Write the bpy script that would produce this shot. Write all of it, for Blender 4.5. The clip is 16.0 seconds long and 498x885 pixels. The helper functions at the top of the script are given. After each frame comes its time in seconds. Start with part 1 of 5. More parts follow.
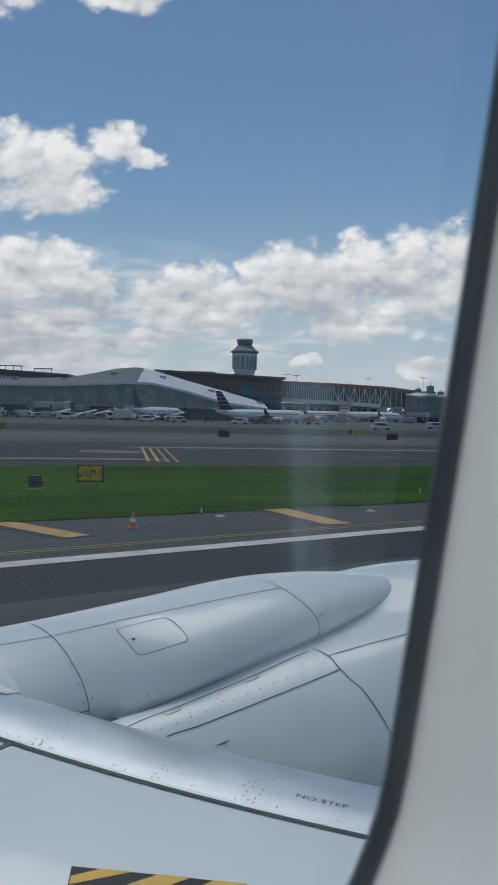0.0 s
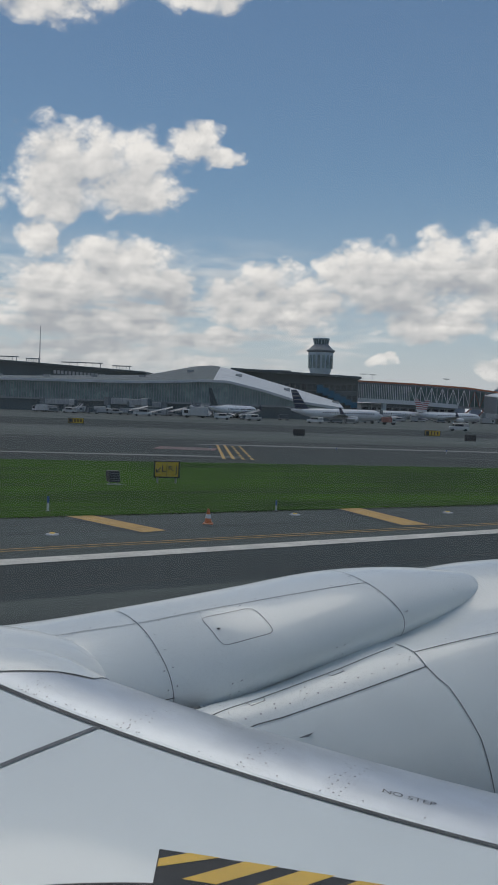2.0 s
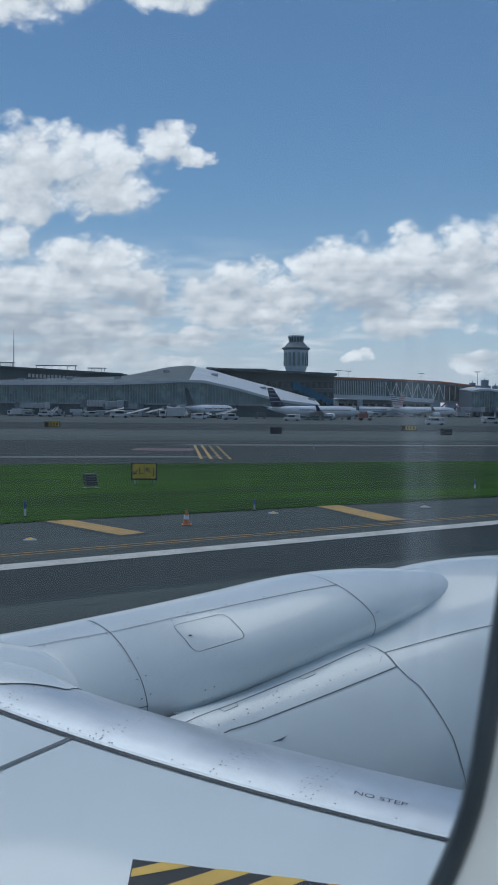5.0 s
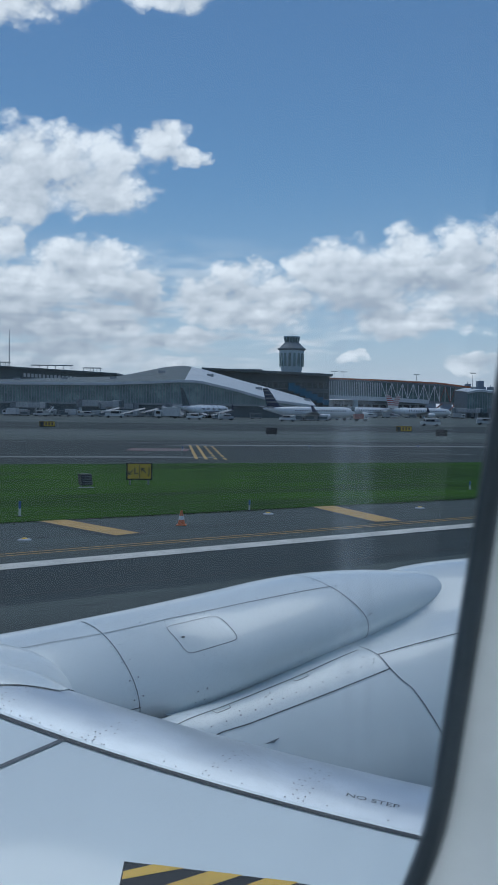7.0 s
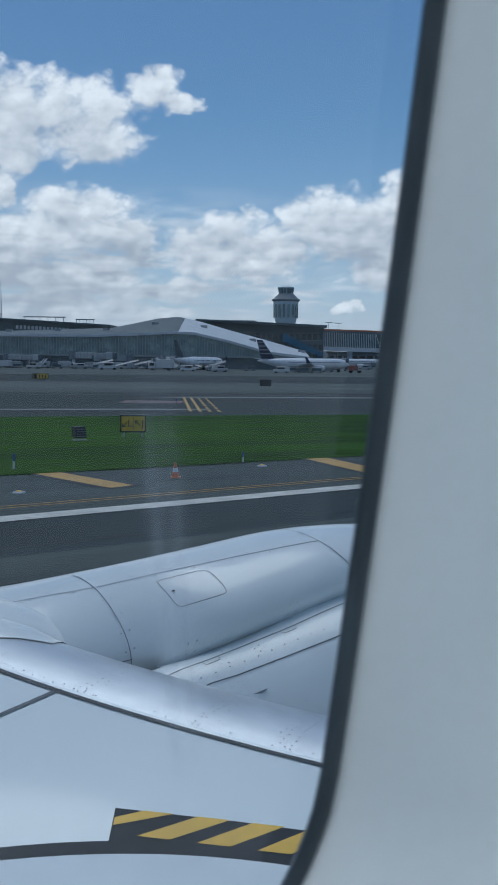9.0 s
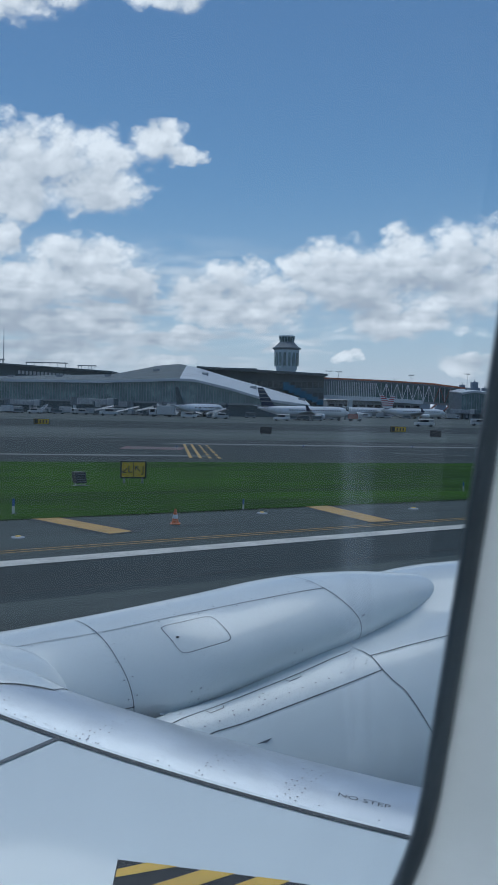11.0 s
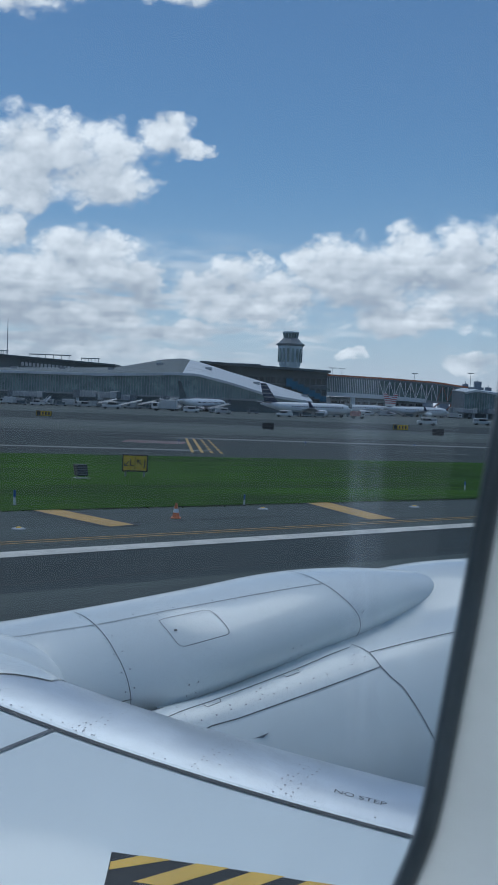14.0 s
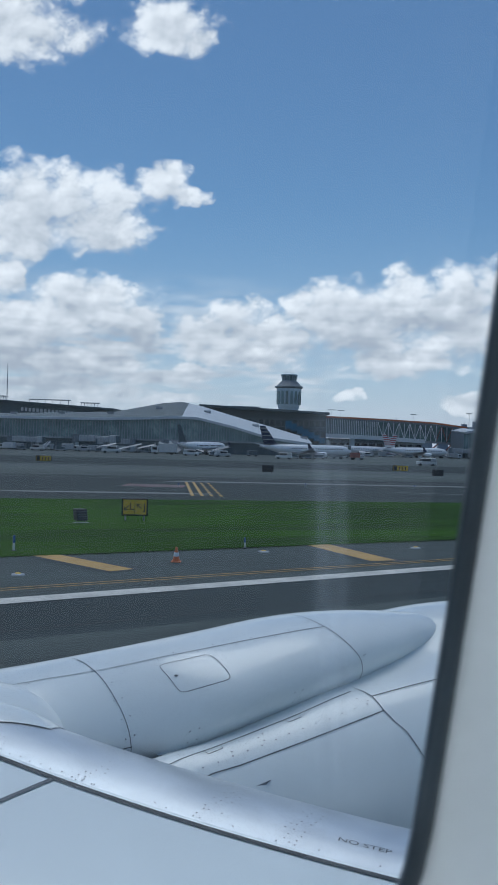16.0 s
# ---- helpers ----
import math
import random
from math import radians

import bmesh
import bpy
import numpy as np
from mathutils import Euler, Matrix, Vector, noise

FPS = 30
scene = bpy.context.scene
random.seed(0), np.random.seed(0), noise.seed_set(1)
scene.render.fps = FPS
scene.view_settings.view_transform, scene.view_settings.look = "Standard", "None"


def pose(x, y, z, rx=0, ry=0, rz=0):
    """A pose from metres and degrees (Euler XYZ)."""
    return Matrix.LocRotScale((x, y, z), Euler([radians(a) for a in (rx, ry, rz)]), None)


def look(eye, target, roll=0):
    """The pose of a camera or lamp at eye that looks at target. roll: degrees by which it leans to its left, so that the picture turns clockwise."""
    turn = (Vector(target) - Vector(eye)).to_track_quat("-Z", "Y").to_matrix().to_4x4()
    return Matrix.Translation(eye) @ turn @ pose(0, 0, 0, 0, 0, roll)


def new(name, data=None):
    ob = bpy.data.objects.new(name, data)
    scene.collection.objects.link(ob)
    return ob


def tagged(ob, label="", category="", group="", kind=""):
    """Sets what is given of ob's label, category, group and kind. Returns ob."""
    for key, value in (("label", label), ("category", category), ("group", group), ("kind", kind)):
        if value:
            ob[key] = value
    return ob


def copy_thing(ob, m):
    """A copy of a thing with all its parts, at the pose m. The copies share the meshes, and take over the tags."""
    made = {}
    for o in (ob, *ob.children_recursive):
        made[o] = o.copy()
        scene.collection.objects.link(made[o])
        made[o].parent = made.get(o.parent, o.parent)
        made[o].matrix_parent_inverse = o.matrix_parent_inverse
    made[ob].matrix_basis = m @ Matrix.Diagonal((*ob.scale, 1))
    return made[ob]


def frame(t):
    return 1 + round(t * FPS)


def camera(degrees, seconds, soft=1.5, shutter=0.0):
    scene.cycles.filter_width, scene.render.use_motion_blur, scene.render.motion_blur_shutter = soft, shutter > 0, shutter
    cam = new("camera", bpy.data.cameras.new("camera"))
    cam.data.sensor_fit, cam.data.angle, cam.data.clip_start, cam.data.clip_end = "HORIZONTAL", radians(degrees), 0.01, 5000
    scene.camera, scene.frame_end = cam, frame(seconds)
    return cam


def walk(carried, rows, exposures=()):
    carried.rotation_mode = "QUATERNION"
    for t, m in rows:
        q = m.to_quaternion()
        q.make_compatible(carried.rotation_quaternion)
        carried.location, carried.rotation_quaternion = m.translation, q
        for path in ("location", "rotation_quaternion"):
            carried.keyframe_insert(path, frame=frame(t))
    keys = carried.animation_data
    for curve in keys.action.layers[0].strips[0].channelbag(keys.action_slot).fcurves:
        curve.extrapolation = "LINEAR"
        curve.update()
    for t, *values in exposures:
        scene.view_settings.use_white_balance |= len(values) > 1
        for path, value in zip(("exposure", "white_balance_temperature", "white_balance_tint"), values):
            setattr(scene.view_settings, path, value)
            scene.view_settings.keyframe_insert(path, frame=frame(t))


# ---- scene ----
cam = camera(30.8, 16.0, soft=0.8)
cam.data.dof.use_dof, cam.data.dof.focus_distance, cam.data.dof.aperture_fstop = True, 12.0, 45.0

# seconds, place in metres, pitch, roll, yaw in degrees
PATH = [
    (0.0, 0.0224, 0.0371, 4.2169, -2.112, -1.291, -2.545),
    (0.5, 0.0190, 0.0304, 4.2152, -1.018, -0.620, 0.311),
    (1.0, -0.0242, 0.0457, 4.1917, -0.908, -2.299, 1.911),
    (1.5, -0.0411, 0.0406, 4.1873, -1.105, -3.312, 2.765),
    (2.0, -0.0264, 0.0444, 4.1878, -2.322, -1.964, 2.209),
    (2.5, -0.0064, 0.0350, 4.1950, -3.762, -1.128, 1.213),
    (3.0, 0.0094, 0.0291, 4.2164, -3.680, -0.787, 1.073),
    (3.5, 0.0149, 0.0265, 4.2199, -3.164, -0.609, 0.869),
    (4.0, 0.0145, 0.0258, 4.2190, -1.715, -0.266, 0.701),
    (6.5, 0.0185, 0.0340, 4.2224, -3.561, -1.191, 0.806),
    (7.0, 0.0219, 0.0308, 4.2236, -2.335, -0.779, 0.453),
    (7.5, 0.0055, 0.0261, 4.2165, -2.432, -2.466, 0.502),
    (8.0, 0.0372, 0.0094, 4.2492, -5.132, -0.376, -0.756),
    (8.5, 0.0273, 0.0593, 4.2060, -6.763, 0.063, 0.146),
    (9.0, 0.0431, 0.0122, 4.2422, -5.381, -0.682, 0.079),
    (11.5, 0.0146, 0.0063, 4.2334, -2.126, -1.533, 0.031),
    (12.0, 0.0221, 0.0183, 4.2307, -1.847, -2.275, -0.361),
    (12.5, 0.0164, 0.0177, 4.2281, -3.320, -2.884, -0.650),
    (13.0, 0.0155, 0.0200, 4.2280, -3.470, -2.931, -0.237),
    (13.5, 0.0134, 0.0210, 4.2257, -3.573, -3.123, 0.311),
    (14.0, 0.0189, 0.0224, 4.2283, -2.677, -2.243, 0.282),
    (14.5, 0.0253, 0.0313, 4.2264, -1.890, -2.232, 0.308),
    (15.0, 0.0203, 0.0166, 4.2279, -0.669, -2.006, 0.647),
    (15.5, 0.0304, 0.0223, 4.2484, -0.571, -1.661, 0.544),
    (16.0, 0.0225, 0.0170, 4.2286, 0.024, -1.599, 0.244),
]
walk(cam, [(t, pose(x, y, z, 90 + p, r, w)) for t, x, y, z, p, r, w in PATH],
     exposures=[(0.0, 0.42, 6500, 10), (1.5, 0.36, 6900, 11), (4.2, 0.40, 6150, 8), (6.5, 0.36, 5680, 6), (14.0, 0.36, 5680, 6), (16.0, 0.48, 5800, 7)])

# ---------------------------------------------------------------- world, sun
SUN_EL, SUN_AZ = radians(72), radians(-20)          # azimuth from +Y towards +X
SUN_DIR = Vector((math.sin(SUN_AZ) * math.cos(SUN_EL), math.cos(SUN_AZ) * math.cos(SUN_EL), math.sin(SUN_EL)))

world = bpy.data.worlds.new("sky")
scene.world = world
world.use_nodes = True
wt = world.node_tree
wt.nodes.clear()


class Net:
    """Small arithmetic on shader nodes."""

    def __init__(self, tree):
        self.tree = tree

    def node(self, kind):
        return self.tree.nodes.new(kind)

    def put(self, socket, value):
        if isinstance(value, bpy.types.NodeSocket):
            self.tree.links.new(value, socket)
        else:
            socket.default_value = value

    def math(self, op, a, b=0.0, c=0.0, clamp=False):
        n = self.node("ShaderNodeMath")
        n.operation, n.use_clamp = op, clamp
        for s, v in zip(n.inputs, (a, b, c)):
            self.put(s, v)
        return n.outputs[0]

    def ramp(self, v, lo, hi, a=0.0, b=1.0, smooth=True):
        n = self.node("ShaderNodeMapRange")
        n.interpolation_type = "SMOOTHSTEP" if smooth else "LINEAR"
        for s, w in zip(n.inputs[:5], (v, lo, hi, a, b)):
            self.put(s, w)
        return n.outputs[0]

    def combine(self, x, y, z):
        n = self.node("ShaderNodeCombineXYZ")
        for s, v in zip(n.inputs, (x, y, z)):
            self.put(s, v)
        return n.outputs[0]

    def noise(self, vec, scale, detail=4.0, rough=0.55, dist=0.0):
        n = self.node("ShaderNodeTexNoise")
        self.put(n.inputs["Vector"], vec)
        n.inputs["Scale"].default_value, n.inputs["Detail"].default_value = scale, detail
        n.inputs["Roughness"].default_value, n.inputs["Distortion"].default_value = rough, dist
        return n.outputs["Fac"]

    def mix(self, f, a, b):
        n = self.node("ShaderNodeMix")
        n.data_type = "RGBA"
        self.put(n.inputs[0], f)
        self.put(n.inputs[6], a)
        self.put(n.inputs[7], b)
        return n.outputs[2]


# cumulus clumps: azimuth, elevation, half width, half height, in degrees
CLUMPS = [
    (-6.2, 15.8, 2.0, 1.25), (-4.6, 15.3, 1.7, 0.8), (-10.6, 13.9, 4, 2.8), (-14.5, 13.5, 2.9, 3.3), (-9.6, 13.1, 2.9, 2.2), (-15.6, 9.8, 1.5, 1.5),
    (-10.8, 8.0, 5.1, 2.2), (-14.3, 6.8, 4, 2.2), (-7.9, 7.2, 2.5, 1.6), (-3.2, 6.8, 2.9, 1.5), (-0.9, 7.6, 2.2, 1.7), (1.6, 6.7, 2.9, 1.7),
    (-0.5, 5.8, 4.7, 1.3), (4, 8.4, 2.2, 2.2), (6.7, 7.8, 3.3, 2.6), (9.3, 8.5, 2.5, 2.7), (12.5, 7.9, 4.4, 3.3), (8.8, 5.3, 4.7, 1.2),
    (-4.1, 4.3, 2.2, 0.6), (-12.3, 4.7, 7.3, 1.2), (-5.4, 2.6, 2.2, 0.5), (1.6, 3.7, 1.5, 0.4), (6, 3.1, 1.1, 0.36), (13.4, 2.8, 1.9, 0.7),
    (-12.9, 2.4, 4.4, 0.5), (17, 8.5, 5, 3.6), (-17, 24.0, 7, 2.4), (-5.8, 24.4, 3.2, 1.7), (24, 6.5, 6, 3.4), (-24, 11.5, 6.5, 4.5),
]
w = Net(wt)
geo = w.node("ShaderNodeTexCoord")
sep = w.node("ShaderNodeSeparateXYZ")
wt.links.new(geo.outputs["Generated"], sep.inputs[0])
sx, sy, sz = sep.outputs
azi = w.math("DEGREES", w.math("ARCTAN2", sx, sy))
ele = w.math("DEGREES", w.math("ARCSINE", sz))
flat = w.combine(w.math("MULTIPLY", azi, 0.1), w.math("MULTIPLY", ele, 0.15), 0.0)
wob_a = w.math("MULTIPLY_ADD", w.noise(flat, 4.2, 3.0), 2.6, -1.3)
wob_e = w.math("MULTIPLY_ADD", w.noise(w.combine(w.math("MULTIPLY", ele, 0.15), w.math("MULTIPLY", azi, 0.1), 3.0), 4.2, 3.0), 1.8, -0.9)
aw, ew = w.math("ADD", azi, wob_a), w.math("ADD", ele, wob_e)


def heaps(a_in, e_in):
    total = None
    for ca, ce, ra, re in CLUMPS:
        da = w.math("MULTIPLY", w.math("SUBTRACT", a_in, ca), 1 / ra)
        de = w.math("MULTIPLY", w.math("SUBTRACT", e_in, ce), 1 / re)
        d = w.math("SUBTRACT", 1.0, w.math("MULTIPLY_ADD", da, da, w.math("MULTIPLY", de, de)))
        total = d if total is None else w.math("SMOOTH_MAX", total, d, 0.25)
    return total


dens = heaps(aw, ew)
above = heaps(w.math("ADD", aw, -0.5), w.math("ADD", ew, 1.1))
# the rest of the sky carries scattered cumulus too
behind = w.math("MULTIPLY_ADD", w.noise(geo.outputs["Generated"], 2.6, 5.0, 0.6), 5.0, -3.15)
away = w.ramp(w.math("ABSOLUTE", azi), 24.0, 34.0)
high = w.ramp(ele, 29.0, 38.0)
dens = w.math("MAXIMUM", dens, w.math("SUBTRACT", behind, w.math("MULTIPLY", w.math("SUBTRACT", 1.0, w.math("MAXIMUM", away, high)), 6.0)))
dens = w.math("MAXIMUM", dens, -1.6)
fine = w.noise(flat, 4.4, 7.0, 0.52, 0.3)
sunny = w.combine(w.math("MULTIPLY_ADD", azi, 0.1, -0.03), w.math("MULTIPLY_ADD", ele, 0.15, 0.09), 0.0)
fine_up = w.noise(sunny, 4.4, 5.0, 0.5, 0.3)


def billow(scale, lift):
    """Rounded cauliflower lobes."""
    v = w.node("ShaderNodeTexVoronoi")
    v.feature = "SMOOTH_F1"
    bend = w.math("MULTIPLY_ADD", w.noise(flat, scale * 0.9, 3.0), 0.16, lift)
    w.put(v.inputs["Vector"], w.combine(w.math("MULTIPLY_ADD", azi, 0.1, bend), w.math("MULTIPLY_ADD", ele, 0.13, bend), 0.0))
    v.inputs["Scale"].default_value = scale
    v.inputs["Smoothness"].default_value = 0.35
    return w.math("SUBTRACT", 0.45, v.outputs["Distance"])


lobes = w.math("MULTIPLY_ADD", billow(13.0, 0.0), 0.55, w.math("MULTIPLY_ADD", billow(6.0, 1.7), 0.8, w.math("MULTIPLY", billow(27.0, 4.1), 0.28)))
body = w.math("MULTIPLY_ADD", fine, 1.7, w.math("ADD", w.math("SUBTRACT", dens, 0.93), w.math("MULTIPLY", lobes, 0.8)))
cover = w.ramp(body, -0.34, 0.56)
deck_n = w.noise(w.combine(w.math("MULTIPLY", azi, 0.075), w.math("MULTIPLY", ele, 0.42), 7.0), 3.1, 7.0, 0.55, 0.4)
deck_w = w.math("MULTIPLY", w.ramp(ele, 0.6, 2.2), w.ramp(ele, 11.0, 5.5))
deck_side = w.ramp(azi, 10.0, -8.0, 0.62, 1.0)
cover = w.math("MAXIMUM", cover, w.math("MULTIPLY", w.ramp(w.math("MULTIPLY", deck_n, deck_side), 0.34, 0.58), deck_w))
# relief of the heaps: bright towards the sun, greyer bases and cores
relief = w.math("SUBTRACT", fine, fine_up)
tone = w.math("MULTIPLY_ADD", relief, 0.85, w.math("MULTIPLY_ADD", lobes, 0.50, 0.92))
tone = w.math("SUBTRACT", tone, w.math("MULTIPLY", w.ramp(w.math("MULTIPLY_ADD", fine_up, 1.2, above), 0.2, 1.9), 0.42))
tone = w.math("SUBTRACT", tone, w.ramp(ele, 12.0, 4.0, 0.0, 0.20))
tone = w.math("SUBTRACT", tone, w.math("MULTIPLY", w.ramp(ele, 7.5, 2.5, 0.0, 0.30), w.ramp(azi, 4.0, -8.0)))
bands = w.noise(w.combine(w.math("MULTIPLY", azi, 0.055), w.math("MULTIPLY", ele, 0.5), 2.0), 2.4, 4.0, 0.5, 0.3)
tone = w.math("MULTIPLY_ADD", w.math("MULTIPLY", w.math("SUBTRACT", bands, 0.5), w.ramp(ele, 12.0, 6.0)), 1.35, tone)
tone = w.math("MULTIPLY_ADD", w.noise(flat, 1.6, 3.0), 0.8, w.math("SUBTRACT", tone, 0.40), clamp=True)
cloud_col = w.mix(tone, (0.45, 0.48, 0.525, 1), (0.96, 0.95, 0.94, 1))
sky = w.node("ShaderNodeTexSky")
sky.sky_type, sky.sun_disc = "NISHITA", False
sky.sun_elevation, sky.sun_rotation = SUN_EL, SUN_AZ
sky.air_density, sky.dust_density, sky.ozone_density = 1.0, 0.3, 1.3
bg_sky = w.node("ShaderNodeBackground")
# pale summer haze low over the horizon
low = w.math("POWER", w.ramp(ele, 16.0, -1.0, smooth=False), 2.2)
deep = w.node("ShaderNodeMix")
deep.data_type, deep.blend_type = "RGBA", "MULTIPLY"
deep.inputs[0].default_value = 1.0
wt.links.new(sky.outputs[0], deep.inputs[6])
deep.inputs[7].default_value = (0.80, 0.96, 1.02, 1)      # clear dry air
wt.links.new(w.mix(w.math("MULTIPLY", low, 0.92), deep.outputs[2], (7.2, 7.4, 9.0, 1)), bg_sky.inputs[0])
bg_sky.inputs[1].default_value = 0.056
bg_cloud = w.node("ShaderNodeBackground")
wt.links.new(cloud_col, bg_cloud.inputs[0])
bg_cloud.inputs[1].default_value = 0.70
haze = w.ramp(ele, 0.0, 5.0, 0.55, 1.0)
mixw = w.node("ShaderNodeMixShader")
wt.links.new(w.math("MULTIPLY", cover, w.math("MULTIPLY", haze, 0.97)), mixw.inputs[0])
wt.links.new(bg_sky.outputs[0], mixw.inputs[1])
wt.links.new(bg_cloud.outputs[0], mixw.inputs[2])
out = w.node("ShaderNodeOutputWorld")
wt.links.new(mixw.outputs[0], out.inputs[0])

sun = new("sun", bpy.data.lights.new("sun", "SUN"))
sun.data.energy, sun.data.angle, sun.data.color = 0.95, radians(46.0), (1.0, 0.94, 0.84)
sun.matrix_world = look(SUN_DIR * 100, (0, 0, 0))

# ---------------------------------------------------------------- materials


def material(name, color, rough=0.6, metal=0.0, vary=0.12, scale=3.0, grain=40.0, bump=0.0, coat=0.0, tint=None, stretch=None, random_tint=0.0, spec=0.5, wave=0.0, coat_rough=0.28):
    """A surface of one base colour with stains at one scale and grain at another."""
    m = bpy.data.materials.new(name)
    m.use_nodes = True
    net = Net(m.node_tree)
    bsdf = m.node_tree.nodes["Principled BSDF"]
    tc = net.node("ShaderNodeTexCoord")
    mp = net.node("ShaderNodeMapping")
    m.node_tree.links.new(tc.outputs["Object"], mp.inputs[0])
    if stretch:                                   # lengthened along a heading: degrees from +X, times
        mp.vector_type = "TEXTURE"
        mp.inputs["Rotation"].default_value = (0, 0, radians(stretch[0]))
        mp.inputs["Scale"].default_value = (stretch[1], 1, 1)
    big = net.noise(mp.outputs[0], scale, 5.0, 0.6)
    small = net.noise(mp.outputs[0], grain, 3.0, 0.6)
    f = net.math("MULTIPLY_ADD", big, 0.65, net.math("MULTIPLY", small, 0.35))
    lo = tuple(max(0.0, c * (1 - vary)) for c in color) + (1,)
    hi = tuple(min(1.0, c * (1 + vary)) for c in (tint or color)) + (1,)
    col = net.mix(net.ramp(f, 0.34, 0.66), lo, hi)
    if random_tint:
        info = net.node("ShaderNodeObjectInfo")
        hsv = net.node("ShaderNodeHueSaturation")
        m.node_tree.links.new(col, hsv.inputs["Color"])
        net.put(hsv.inputs["Value"], net.math("MULTIPLY_ADD", info.outputs["Random"], 2 * random_tint, 1 - random_tint))
        col = hsv.outputs[0]
    m.node_tree.links.new(col, bsdf.inputs["Base Color"])
    net.put(bsdf.inputs["Roughness"], net.math("MULTIPLY_ADD", net.math("SUBTRACT", big, 0.5), 0.22, rough, clamp=True))
    bsdf.inputs["Metallic"].default_value = metal
    bsdf.inputs["Coat Weight"].default_value = coat
    bsdf.inputs["Coat Roughness"].default_value = coat_rough
    bsdf.inputs["Specular IOR Level"].default_value = spec
    if bump:
        b = net.node("ShaderNodeBump")
        b.inputs["Strength"].default_value = 0.5
        b.inputs["Distance"].default_value = bump
        m.node_tree.links.new(small, b.inputs["Height"])
        m.node_tree.links.new(b.outputs[0], bsdf.inputs["Normal"])
    if wave:                                      # slow unevenness of the sheet metal
        b = net.node("ShaderNodeBump")
        b.inputs["Strength"].default_value = 1.0
        b.inputs["Distance"].default_value = wave
        m.node_tree.links.new(net.noise(mp.outputs[0], scale * 1.6, 2.0, 0.5), b.inputs["Height"])
        m.node_tree.links.new(b.outputs[0], bsdf.inputs["Normal"])
    return m


M_PAINT = material("aircraft_white_paint", (0.722, 0.787, 0.795), 0.40, vary=0.045, scale=1.6, grain=60, coat=0.8, coat_rough=0.07, wave=0.0008)
M_PAINT2 = material("engine_white_paint", (0.725, 0.775, 0.78), 0.45, vary=0.05, scale=2.2, grain=50, coat=0.7, coat_rough=0.15)
M_ALU = material("brushed_slat_aluminium", (0.57, 0.62, 0.67), 0.42, metal=0.75, vary=0.07, scale=5.0, grain=18, stretch=(-54, 1.6), wave=0.0009)
M_SEAL = material("dark_rubber_seal", (0.045, 0.052, 0.06), 0.6, vary=0.2, scale=8)
M_SEAM = material("dark_panel_seam", (0.115, 0.13, 0.145), 0.7, vary=0.2, scale=8)
M_RIVET = material("grey_fastener_steel", (0.20, 0.215, 0.24), 0.5, metal=0.3, vary=0.2)
M_BLACK = material("walkway_black_paint", (0.035, 0.04, 0.045), 0.6, vary=0.2, scale=6, spec=0.2)
M_YELLOW = material("walkway_yellow_paint", (0.76, 0.47, 0.06), 0.5, vary=0.10, scale=5)
M_STENCIL = material("stencil_dark_paint", (0.105, 0.11, 0.125), 0.6, vary=0.2)
# gasket: blue reflection of the sky is put into the rubber's base colour
M_GASKET = material("sky_tinted_gasket_rubber", (0.026, 0.038, 0.05), 0.38, vary=0.2, scale=20)
M_CABIN = material("cabin_cream_plastic", (0.66, 0.69, 0.70), 0.5, vary=0.03, scale=6, grain=260, bump=0.0004)
M_ASPHALT = material("runway_asphalt", (0.028, 0.040, 0.041), 0.8, vary=0.30, scale=0.5, grain=3.0, bump=0.006, stretch=(34, 30), spec=0.2)
M_SHOULDER = material("shoulder_asphalt", (0.066, 0.082, 0.078), 0.86, vary=0.24, scale=0.35, grain=2.4, bump=0.006, stretch=(33, 16), spec=0.2)
M_TAXI = material("taxiway_asphalt", (0.034, 0.045, 0.043), 0.85, vary=0.34, scale=0.12, grain=0.9, bump=0.006, stretch=(14, 12), spec=0.2)
M_APRON = material("apron_concrete", (0.083, 0.098, 0.091), 0.85, vary=0.32, scale=0.05, grain=0.3, bump=0.006, stretch=(5, 9), spec=0.25)
M_GROUND = material("distant_ground", (0.12, 0.12, 0.115), 0.95, vary=0.25, scale=0.01, grain=0.1)
M_LINE = material("runway_white_paint", (0.56, 0.545, 0.49), 0.7, vary=0.2, scale=0.9, grain=6)
M_FADED = material("worn_white_paint", (0.15, 0.156, 0.15), 0.8, vary=0.35, scale=0.5, grain=4, spec=0.2)
M_MARK = material("taxiway_yellow_paint", (0.46, 0.28, 0.07), 0.7, vary=0.15, scale=1.0, grain=6)
M_GRASS = material("mown_grass", (0.015, 0.056, 0.002), 0.9, vary=0.40, scale=0.30, grain=2.2, bump=0.03, tint=(0.032, 0.084, 0.004), stretch=(22, 6), spec=0.05)


def mesh_of(name, bm, mat, smooth=False):
    me = bpy.data.meshes.new(name)
    bm.normal_update()
    if smooth:
        for f in bm.faces:
            f.smooth = True
    bm.to_mesh(me)
    bm.free()
    me.materials.append(mat)
    return me


def part(name, bm, mat, parent=None, label="", smooth=False):
    ob = new(name, mesh_of(name, bm, mat, smooth))
    ob.parent = parent
    return tagged(ob, label)


def thing(name, m, label, category, group="", kind=""):
    ob = new(name)
    ob.empty_display_size = 0.1
    ob.matrix_world = m
    return tagged(ob, label, category, group, kind)


